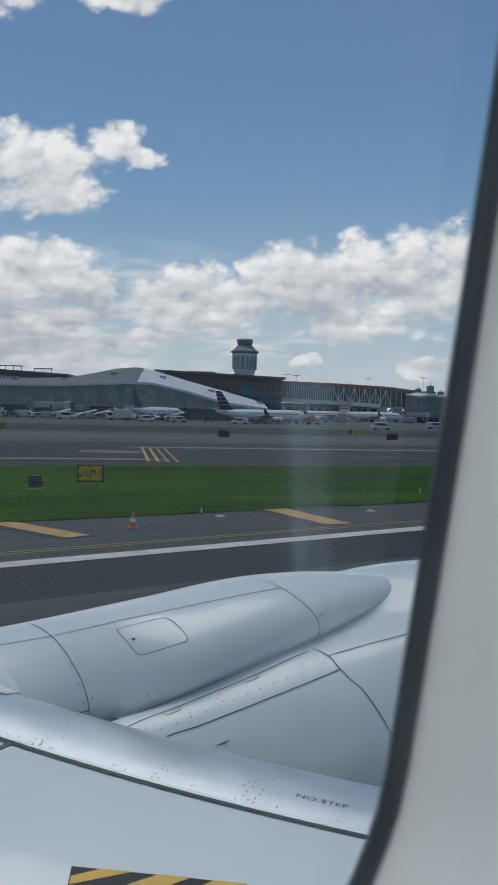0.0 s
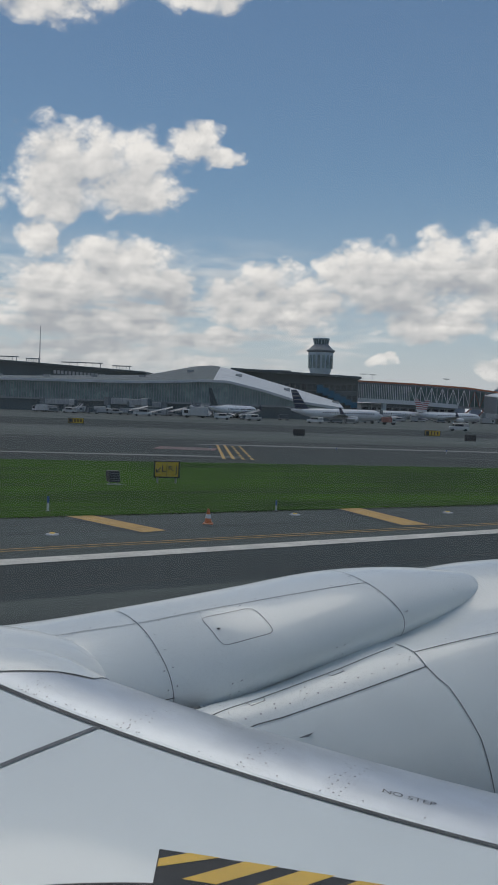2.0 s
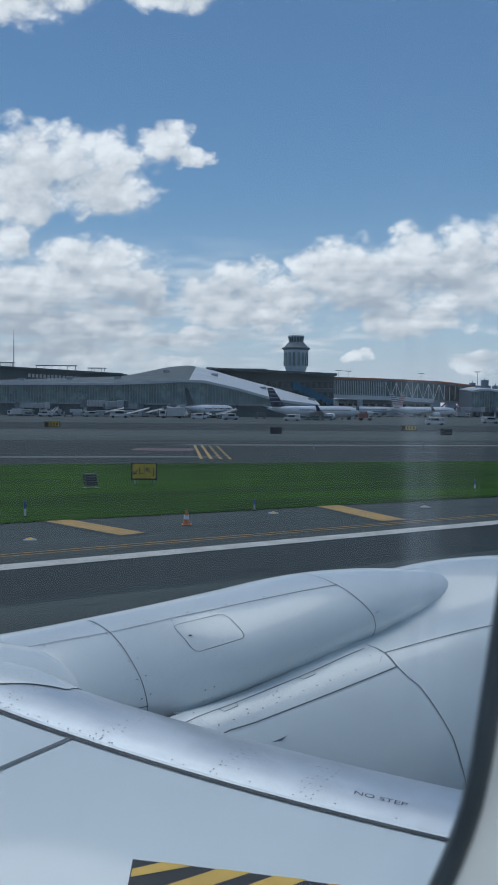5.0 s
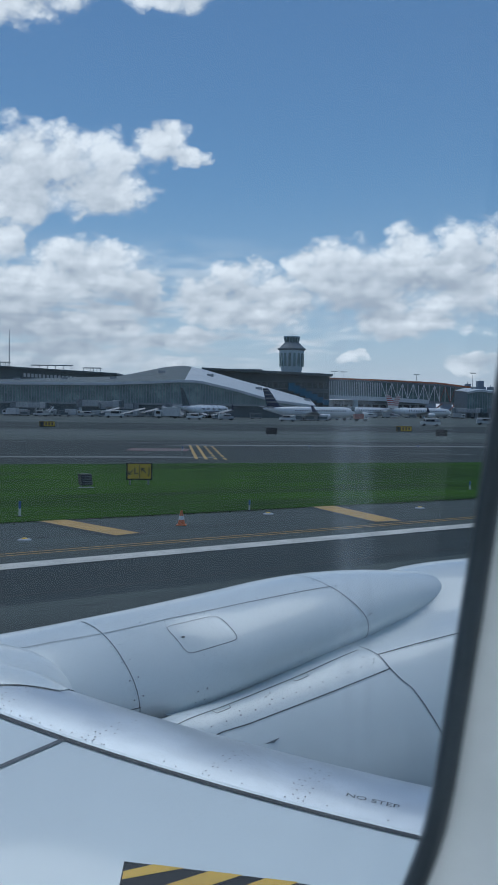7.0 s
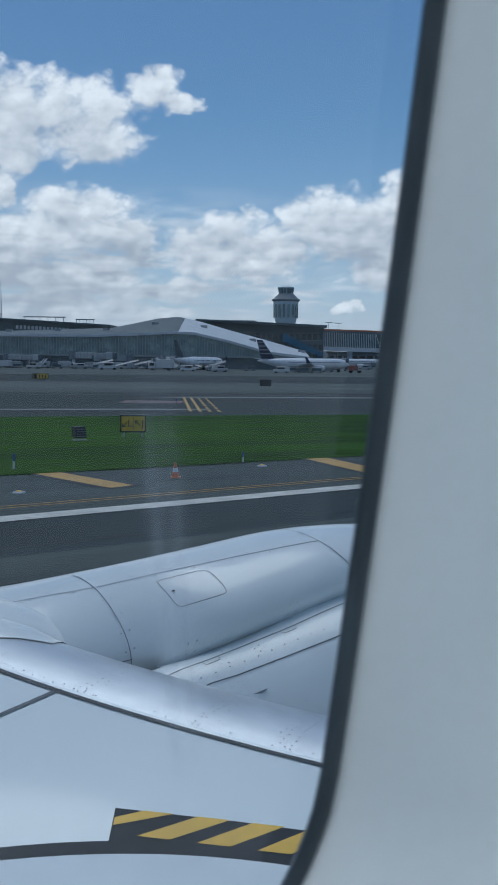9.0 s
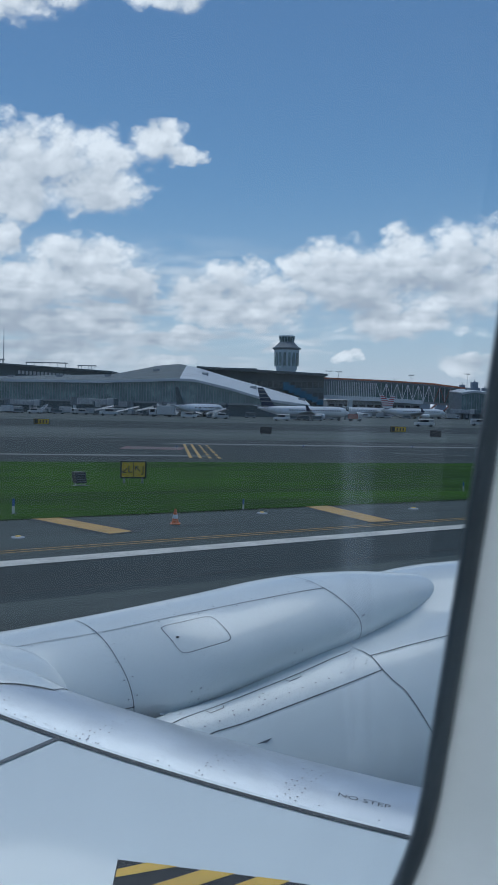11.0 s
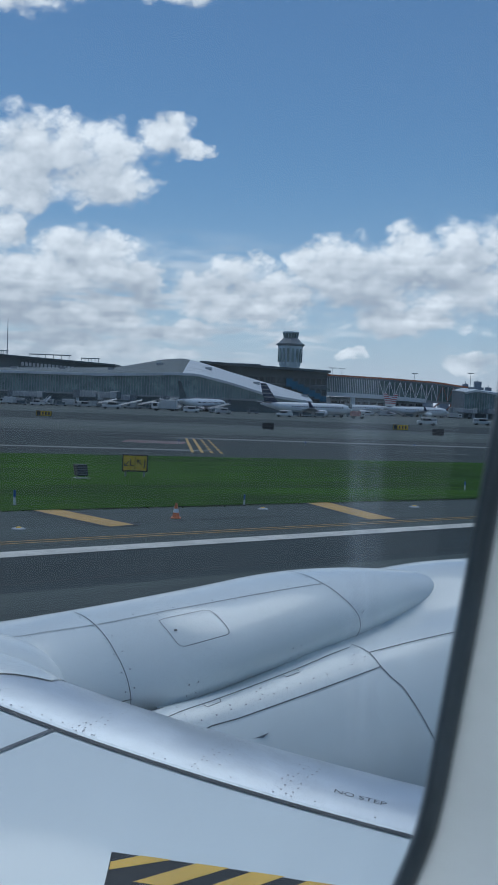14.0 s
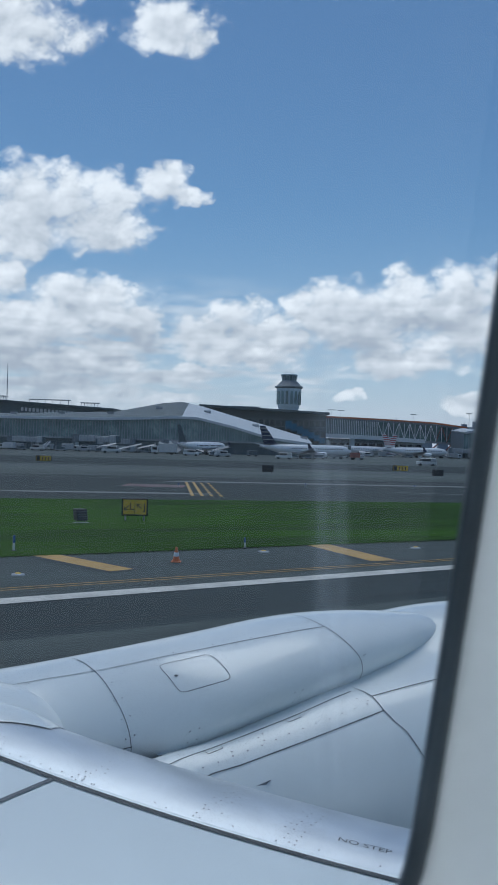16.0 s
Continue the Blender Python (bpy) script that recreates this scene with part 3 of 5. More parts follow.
part("gasket", ring([(0.0052, -0.0042), (0.0022, -0.0012), (0.0018, 0.0002), (0.0034, 0.0014), (0.0058, 0.0014), (0.0074, 0.0003), (0.0086, -0.003)]), M_GASKET, window, "dark rubber window gasket", True)
part("reveal", ring([(0.0078, -0.002), (0.0095, 0.001), (0.014, 0.008), (0.019, 0.021), (0.024, 0.034), (0.031, 0.044), (0.042, 0.050), (0.065, 0.0525)]), M_CABIN, window, "cream moulded plastic window reveal", True)
M_GLASS = bpy.data.materials.new("window_acrylic")
M_GLASS.use_nodes = True
g = Net(M_GLASS.node_tree)
M_GLASS.node_tree.nodes.clear()
tr, gl, mx = g.node("ShaderNodeBsdfTransparent"), g.node("ShaderNodeBsdfGlossy"), g.node("ShaderNodeMixShader")
gl.inputs["Roughness"].default_value = 0.03
tr.inputs["Color"].default_value = (0.97, 0.985, 0.99, 1)
mx.inputs[0].default_value = 0.045
M_GLASS.node_tree.links.new(tr.outputs[0], mx.inputs[1])
M_GLASS.node_tree.links.new(gl.outputs[0], mx.inputs[2])
# faint haze on the pane; long wiped smears on the inner cover
cover_pane = bpy.data.materials.new("window_cover_acrylic")
for mat, smudged in ((M_GLASS, False), (cover_pane, True)):
    mat.use_nodes = True
    g = Net(mat.node_tree)
    if smudged:
        mat.node_tree.nodes.clear()
        clear = g.node("ShaderNodeBsdfTransparent")
        tc, sp = g.node("ShaderNodeTexCoord"), g.node("ShaderNodeSeparateXYZ")
        mat.node_tree.links.new(tc.outputs["Object"], sp.inputs[0])
        lean = g.math("ADD", sp.outputs[0], g.math("MULTIPLY", sp.outputs[2], 0.19))
        smear = 0.0
        for at, wide, much in ((0.1072, 0.0007, 0.8), (0.1042, 0.0008, 1.0), (0.1050, 0.0026, 0.30)):
            off = g.math("SUBTRACT", lean, at)
            bell = g.math("POWER", 2.718, g.math("MULTIPLY", g.math("MULTIPLY", off, off), -1 / (2 * wide ** 2)))
            smear = g.math("MULTIPLY_ADD", bell, much, smear)
        smear = g.math("MULTIPLY", smear, g.math("MULTIPLY", g.ramp(sp.outputs[2], -0.024, -0.008), g.ramp(sp.outputs[2], 0.050, 0.020)))
        streak = g.noise(g.combine(g.math("MULTIPLY", sp.outputs[0], 420.0), g.math("MULTIPLY", sp.outputs[2], 6.0), 0.0), 1.0, 3.0)
        haze_f = g.math("MULTIPLY_ADD", g.math("MULTIPLY", smear, streak), 0.19, 0.003)
    else:
        clear, haze_f = mx, 0.012
    dust, mx2, go = g.node("ShaderNodeBsdfTranslucent"), g.node("ShaderNodeMixShader"), g.node("ShaderNodeOutputMaterial")
    dust.inputs[0].default_value = (0.85, 0.9, 0.95, 1)
    g.put(mx2.inputs[0], haze_f)
    mat.node_tree.links.new(clear.outputs[0], mx2.inputs[1])
    mat.node_tree.links.new(dust.outputs[0], mx2.inputs[2])
    mat.node_tree.links.new(mx2.outputs[0], go.inputs[0])
pane = part("pane", sheet(lambda a, k: win_pt(a, 0.0075, -0.005) if k else Vector((WF - WHALF, WL - WLEAN * (WTOP + WLOW) / 2 + 0.005, (WTOP + WLOW) / 2)), ANG, [0, 1], close_u=True), M_GLASS, window, "clear acrylic pane")
pane.visible_shadow = False
inner_cover = part("inner_cover", sheet(lambda a, k: win_pt(a, 0.0305, 0.0445) if k else Vector((WF - WHALF, WL - WLEAN * (WTOP + WLOW) / 2 - 0.0445, (WTOP + WLOW) / 2)), ANG, [0, 1], close_u=True), cover_pane, window, "smeared clear inner cover")
inner_cover.visible_shadow = False

# cabin shell: sidewall with the opening, outer skin, floor, ceiling, far wall and bulkheads
bm = bmesh.new()
inner = [win_pt(a, 0.065, 0.0525) for a in ANG]
outer = []
for a in ANG:
    ca, sa = math.cos(a), math.sin(a)
    k = 1 / max(abs(ca), abs(sa))
    x, z = WF - 0.165 + ca * k * 1.5, -0.035 + sa * k * 0.95
    outer.append(Vector((x, WL - WLEAN * z - 0.0525, z)))
vi, vo = [bm.verts.new(p) for p in inner], [bm.verts.new(p) for p in outer]
for i in range(96):
    bm.faces.new((vi[i], vi[(i + 1) % 96], vo[(i + 1) % 96], vo[i]))
side = new("wall_window_side", mesh_of("wall_window_side", bm, M_CABIN))
side.matrix_world = AIR
tagged(side, "cream plastic cabin sidewall panel", "cabin wall", kind="structure")
bm = bmesh.new()
vi = [bm.verts.new(win_pt(a, 0.024, -0.012)) for a in ANG]
vo = [bm.verts.new(p + Vector((0, 0.0645, 0))) for p in outer]
for i in range(96):
    bm.faces.new((vi[i], vi[(i + 1) % 96], vo[(i + 1) % 96], vo[i]))
skin = new("wall_outer_skin", mesh_of("wall_outer_skin", bm, M_PAINT))
skin.matrix_world = AIR
tagged(skin, "white painted fuselage skin around the window", "fuselage", kind="structure")
for nm, b in (("floor", (-1.4, 1.8, -2.9, 0.50, -1.06, -1.0)), ("ceiling", (-1.4, 1.8, -2.9, 0.12, 0.88, 0.94)), ("wall_far_side", (-1.4, 1.8, -2.96, -2.9, -1.06, 0.94)), ("wall_fore", (1.69, 1.75, -2.9, 0.42, -1.0, 0.9)), ("wall_aft", (-1.33, -1.27, -2.9, 0.42, -1.0, 0.9))):
    ob = new(nm, mesh_of(nm, box(*b), M_CABIN))
    ob.matrix_world = AIR
    tagged(ob, "plain cream cabin " + nm.split("_")[0], "cabin " + nm.split("_")[0], kind="structure")

# fuselage barrel round the cabin, open where the window panel sits
bm = bmesh.new()
fx = [-7.0 + 0.5 * i for i in range(30)]
fa = [radians(6 * i) for i in range(60)]
grid = [[bm.verts.new((x, -1.62 + 2.06 * math.cos(a), -0.85 + 2.06 * math.sin(a))) for a in fa] for x in fx]
for i in range(len(fx) - 1):
    for k in range(60):
        a = fa[k] + radians(3)
        if -1.6 < fx[i] < 1.5 and math.cos(a) > 0 and -0.95 < -0.85 + 2.06 * math.sin(a) < 0.9:
            continue
        bm.faces.new((grid[i][k], grid[i][(k + 1) % 60], grid[i + 1][(k + 1) % 60], grid[i + 1][k]))
bm.faces.new(grid[0])
bm.faces.new(grid[-1][::-1])
barrel = new("wall_fuselage", mesh_of("wall_fuselage", bm, M_PAINT, True))
barrel.matrix_world = AIR
tagged(barrel, "white painted round airliner fuselage", "fuselage", kind="structure")

# unseen glowing panel under the ceiling, added to brighten the window surround
M_CABIN_FILL = bpy.data.materials.new("cabin_fill_glow")
M_CABIN_FILL.use_nodes = True
wb = M_CABIN_FILL.node_tree.nodes["Principled BSDF"]
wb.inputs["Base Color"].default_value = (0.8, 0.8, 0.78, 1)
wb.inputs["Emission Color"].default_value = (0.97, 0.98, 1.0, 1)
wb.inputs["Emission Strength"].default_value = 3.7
fill_panel = thing("cabin_light", AIR, "long glowing fill panel added unseen along the ceiling", "cabin light")
part("diffuser", box(-1.2, 1.6, -0.75, -0.35, 0.850, 0.876, 0.004), M_CABIN_FILL, fill_panel, "glowing white face of the added fill panel")
part("frame", box(-1.22, 1.62, -0.78, -0.32, 0.872, 0.8795), M_CABIN, fill_panel)

# ---------------------------------------------------------------- the airfield


def strip_dir(deg):
    return Vector((math.sin(radians(deg)), math.cos(radians(deg)), 0))


def line_pt(y, deg, u, z=0.0):
    return Vector((0, y, z)) + strip_dir(deg) * u


def ground_strip(name, mat, y_a, deg_a, y_b, deg_b, z, label, category, back=-400, ahead=600, n=60):
    """A ground sheet between two lines that cross straight ahead of the window at y_a and y_b."""
    us = [back + (ahead - back) * i / n for i in range(n + 1)]
    bm = sheet(lambda u, k: line_pt(y_a, deg_a, u, z) * (1 - k) + line_pt(y_b, deg_b, u, z) * k, us, [i / 6 for i in range(7)])
    bmesh.ops.recalc_face_normals(bm, faces=bm.faces[:])
    if bm.faces[0].normal.z < 0:
        bmesh.ops.reverse_faces(bm, faces=bm.faces[:])
    ob = new(name, mesh_of(name, bm, mat))
    return tagged(ob, label, category, kind="structure")


def flat(outline, z):
    bm = bmesh.new()
    f = bm.faces.new([bm.verts.new((p[0], p[1], z)) for p in outline])
    bm.normal_update()
    if f.normal.z < 0:
        bmesh.ops.reverse_faces(bm, faces=[f])
    return bm


bm = bmesh.new()
rings = [[bm.verts.new((r * math.cos(a), r * math.sin(a), -0.06)) for a in [2 * math.pi * i / 48 for i in range(48)]] for r in (60, 300, 1200, 4500)]
bm.faces.new(rings[0])
for a, b in zip(rings, rings[1:]):
    for i in range(48):
        bm.faces.new((a[i], b[i], b[(i + 1) % 48], a[(i + 1) % 48]))
tagged(new("ground", mesh_of("ground", bm, M_GROUND)), "flat grey airfield ground reaching the horizon", "ground", kind="structure")
ground_strip("runway", M_ASPHALT, -50, 56, 27.3, 56, 0.0, "dark grooved runway asphalt", "runway")
ground_strip("runway_shoulder", M_SHOULDER, 27.3, 56, 36.4, 60, 0.0, "paler asphalt shoulder beside the runway", "runway shoulder")
ground_strip("runway_edge_line", M_LINE, 26.85, 56, 27.8, 56, 0.012, "continuous white runway edge line", "road marking")
ground_strip("shoulder_line", M_MARK, 29.1, 56.5, 29.2, 56.5, 0.012, "thin yellow shoulder line", "road marking")
ground_strip("shoulder_line", M_MARK, 29.5, 56.5, 29.6, 56.5, 0.012, "thin yellow shoulder line", "road marking")
ground_strip("grass", M_GRASS, 36.4, 60, 66, 74, 0.03, "mown green grass strip between runway and taxiway", "grass", back=-140, ahead=190)
ground_strip("taxiway", M_TAXI, 65, 74, 108, 80, 0.008, "dark taxiway asphalt with worn patches", "taxiway")
ground_strip("taxiway_edge_line", M_FADED, 101, 80, 101.5, 80, 0.016, "faded white line along the taxiway", "road marking")
ground_strip("apron", M_APRON, 107, 80, 700, 88, 0.0, "wide grey concrete apron", "apron", back=-1200, ahead=1400)
ground_strip("apron_lane", M_TAXI, 150, 84, 205, 86, 0.012, "darker asphalt lane across the apron", "apron", back=-900, ahead=900)

M_TAR = material("tar_joint", (0.016, 0.019, 0.02), 0.6, vary=0.3, scale=0.6, grain=5, spec=0.3)
for y0 in (14.2, 18.7, 23.0):
    ground_strip("pavement_joint", M_TAR, y0, 56, y0 + 0.09, 56, 0.010, "thin dark tar joint along the runway", "pavement joint")
ground_strip("pavement_joint", M_TAR, 32.4, 57.5, 32.52, 57.5, 0.010, "thin dark tar joint along the shoulder", "pavement joint")
ground_strip("worn_strip", M_SHOULDER, 19.4, 56, 22.0, 56, 0.006, "slightly paler worn strip of runway asphalt", "pavement patch")
rnd = random.Random(7)
verts, faces = [], []
for i in range(2600):                             # uneven blades where the mown grass meets the shoulder
    p = line_pt(36.4, 60, rnd.uniform(-30, 46)) + Vector((rnd.uniform(-0.2, 0.2), rnd.uniform(-0.25, 0.5) - 0.5 * rnd.random() ** 6, 0.0))
    h, a, q = rnd.uniform(0.015, 0.04), rnd.uniform(0, math.pi), len(verts)
    side = Vector((math.cos(a), math.sin(a), 0)) * rnd.uniform(0.015, 0.05)
    verts += [p - side, p + side, p + Vector((rnd.uniform(-0.05, 0.05), rnd.uniform(-0.05, 0.05), h))]
    faces.append((q, q + 1, q + 2))
me = bpy.data.meshes.new("grass_blades")
me.from_pydata([tuple(v) for v in verts], [], faces)
me.materials.append(M_GRASS)
tagged(new("grass_blades", me), "ragged green grass blades along the shoulder edge", "grass", kind="stuff")

# pale colour stands in for puddles and wet sheen on the taxiway
M_PATCH = material("pale_wet_sheen", (0.185, 0.19, 0.18), 0.8, vary=0.2, scale=0.3, grain=2.0, stretch=(14, 5))
for y0, dg, u, ln, wd in ((74, 78, -14, 22, 1.6), (77, 78, 34, 14, 1.2), (96, 80, 20, 60, 2.6), (112, 81, -70, 70, 4.0)):
    c = line_pt(y0, dg, u)
    d, n = strip_dir(dg), strip_dir(dg - 90)
    tagged(new("concrete_patch", mesh_of("concrete_patch", flat([c - d * ln / 2 - n * wd * 0.5, c + d * ln * 0.46 - n * wd * 0.6, c + d * ln / 2 + n * wd * 0.2, c + d * ln * 0.3 + n * wd * 0.5, c - d * ln * 0.45 + n * wd * 0.4], 0.014), M_PATCH)), "pale patch painted for wet sheen on the taxiway", "pavement patch", "concrete patches", "structure")
# painted bars on shoulder and taxiway: line, way along it, length, width, turn
for y0, dg, u, ln, wd, turn, m in (
    (35.6, 56, -7.6, 6.3, 0.95, -45, M_MARK), (34.0, 56, 4.4, 6.6, 1.1, -24, M_MARK), (75.0, 78, -32, 5.0, 1.2, 58, M_MARK),
    (80.0, 78, 17, 6.5, 0.7, 100, M_FADED), (76.0, 78, 40, 7.0, 0.8, 98, M_FADED), (120.0, 82, -46, 8.0, 0.6, 110, M_FADED),
    (128.0, 82, -14, 9.0, 0.6, 108, M_FADED), (122.0, 82, 22, 9.0, 0.6, 106, M_FADED), (132.0, 82, 58, 9.0, 0.6, 106, M_FADED)):
    c = line_pt(y0, dg, u)
    d, n = strip_dir(turn), strip_dir(turn + 90)
    if turn < 0:
        lb, wb2 = ln / 2 + 0.15, wd / 2 + 0.22
        tagged(new("bar_border", mesh_of("bar_border", flat([c + d * lb + n * wb2, c + d * lb - n * wb2, c - d * lb - n * wb2, c - d * lb + n * wb2], 0.013), M_BLACK)), "black painted border under a yellow bar", "road marking", "painted bars", "structure")
    tagged(new("painted_bar", mesh_of("painted_bar", flat([c + d * ln / 2 + n * wd / 2, c + d * ln / 2 - n * wd / 2, c - d * ln / 2 - n * wd / 2, c - d * ln / 2 + n * wd / 2], 0.018), m)), "faded painted bar on the asphalt", "road marking", "painted bars", "structure")
# holding position ladder and the red-framed marking beside it
for k in range(4):
    c = Vector((-5.0 + 0.75 * k, 75, 0))
    d, n = strip_dir(-5.5), strip_dir(84.5)
    if k < 2:
        seg = [(-5, 19)]
    else:
        seg = [(-5 + 4 * i, -2.6 + 4 * i) for i in range(6)]
    for a, b in seg:
        tagged(new("holding_line", mesh_of("holding_line", flat([c + d * a + n * 0.13, c + d * b + n * 0.13, c + d * b - n * 0.13, c + d * a - n * 0.13], 0.018), M_MARK)), "yellow holding position line", "road marking", "holding lines", "structure")
M_RED = material("red_sign_paint", (0.16, 0.05, 0.05), 0.6, vary=0.15)
c = Vector((-9.0, 84, 0))
tagged(new("red_ground_marking", mesh_of("red_ground_marking", flat([c + Vector((-2.8, -2.2, 0)), c + Vector((2.8, -2.2, 0)), c + Vector((2.8, 2.6, 0)), c + Vector((-2.8, 2.6, 0))], 0.018), M_RED)), "red painted surface marking with white bars", "road marking", kind="structure")
for k in range(3):
    tagged(new("white_bar", mesh_of("white_bar", flat([c + Vector((-2.4, -1.5 + 1.5 * k, 0)), c + Vector((2.4, -1.5 + 1.5 * k, 0)), c + Vector((2.4, -0.9 + 1.5 * k, 0)), c + Vector((-2.4, -0.9 + 1.5 * k, 0))], 0.024), M_FADED)), "white bar on red marking", "road marking", "white bars", "structure")

# ---------------------------------------------------------------- airport materials
M_FACADE = material("tinted_curtain_glass", (0.175, 0.25, 0.245), 0.25, vary=0.3, scale=0.25, grain=2.0, random_tint=0.3)
M_MULLION = material("grey_mullion_metal", (0.30, 0.34, 0.35), 0.5, metal=0.3, vary=0.1, scale=0.5)
M_ROOF = material("pale_roof_membrane", (0.60, 0.625, 0.64), 0.5, vary=0.08, scale=0.2, grain=2)
M_FASCIA = material("white_fascia_panel", (0.80, 0.82, 0.83), 0.5, vary=0.06, scale=0.3, grain=2)
# seam roof and dark cladding are lightened: distance haze is in their colour
M_ROOFDK = material("hazed_grey_seam_roof", (0.13, 0.155, 0.158), 0.6, vary=0.25, scale=0.2, grain=1.5, spec=0.25)
M_DARKCLAD = material("hazed_dark_metal", (0.105, 0.138, 0.15), 0.5, vary=0.25, scale=0.15, grain=1.5)
M_MIDCLAD = material("grey_cladding", (0.20, 0.225, 0.24), 0.55, vary=0.15, scale=0.2, grain=1.5)
M_CONCRETE = material("tower_concrete", (0.54, 0.62, 0.66), 0.7, vary=0.12, scale=0.3, grain=2)
M_TUNNEL = material("pale_bridge_panel", (0.40, 0.42, 0.43), 0.5, vary=0.15, scale=0.5, grain=3)
M_STEEL = material("galvanised_steel", (0.33, 0.35, 0.37), 0.45, metal=0.5, vary=0.15, scale=1)
M_ORANGE = material("orange_safety_mesh", (0.55, 0.17, 0.07), 0.7, vary=0.2, scale=1)
M_REDSTEEL = material("red_primer_steel", (0.33, 0.13, 0.10), 0.6, vary=0.2, scale=1)
M_BLUE = material("blue_tarpaulin", (0.03, 0.16, 0.26), 0.6, vary=0.2, scale=0.6)
M_JET = material("airliner_white", (0.77, 0.78, 0.79), 0.3, vary=0.05, scale=0.4, coat=0.3)
M_JETGREY = material("airliner_grey", (0.33, 0.35, 0.38), 0.35, vary=0.1, scale=0.4)
M_NAVY = material("navy_tail_paint", (0.03, 0.045, 0.10), 0.35, vary=0.2, scale=0.5)
M_TAILRED = material("red_tail_paint", (0.42, 0.05, 0.06), 0.4, vary=0.1)
M_WINDOW = material("dark_window_glass", (0.02, 0.025, 0.03), 0.1, vary=0.2)
M_DARKGLASS = material("dark_tinted_glass", (0.045, 0.07, 0.08), 0.2, vary=0.3, scale=0.3, random_tint=0.3)
M_VANW = material("white_vehicle_paint", (0.55, 0.56, 0.56), 0.35, vary=0.08, scale=2, random_tint=0.3)
M_TYRE = material("black_tyre", (0.02, 0.02, 0.02), 0.8, vary=0.2)
M_SIGNY = material("yellow_sign_face", (0.72, 0.45, 0.03), 0.5, vary=0.08, scale=2)
M_SIGNK = material("black_sign_case", (0.02, 0.022, 0.025), 0.5, vary=0.2)
M_BARK = material("tree_bark", (0.10, 0.075, 0.055), 0.9, vary=0.3, scale=3)
M_LEAF = material("summer_leaves", (0.035, 0.07, 0.022), 0.8, vary=0.4, scale=0.4, grain=3, tint=(0.06, 0.11, 0.03))
# skyline haze is painted: pale blue base colour, no real air between
M_TOWERS = material("hazy_city_blocks", (0.27, 0.32, 0.38), 0.8, vary=0.12, scale=0.02, grain=0.2)
M_CONE = material("orange_cone_plastic", (0.62, 0.17, 0.05), 0.5, vary=0.1)
M_MARKERBLUE = material("blue_marker_plastic", (0.05, 0.12, 0.35), 0.5, vary=0.1)


def spot(az, dist, z=0.0):
    """A place by its bearing from straight ahead, in degrees, and distance ahead."""
    return Vector((dist * math.tan(radians(az)), dist, z))


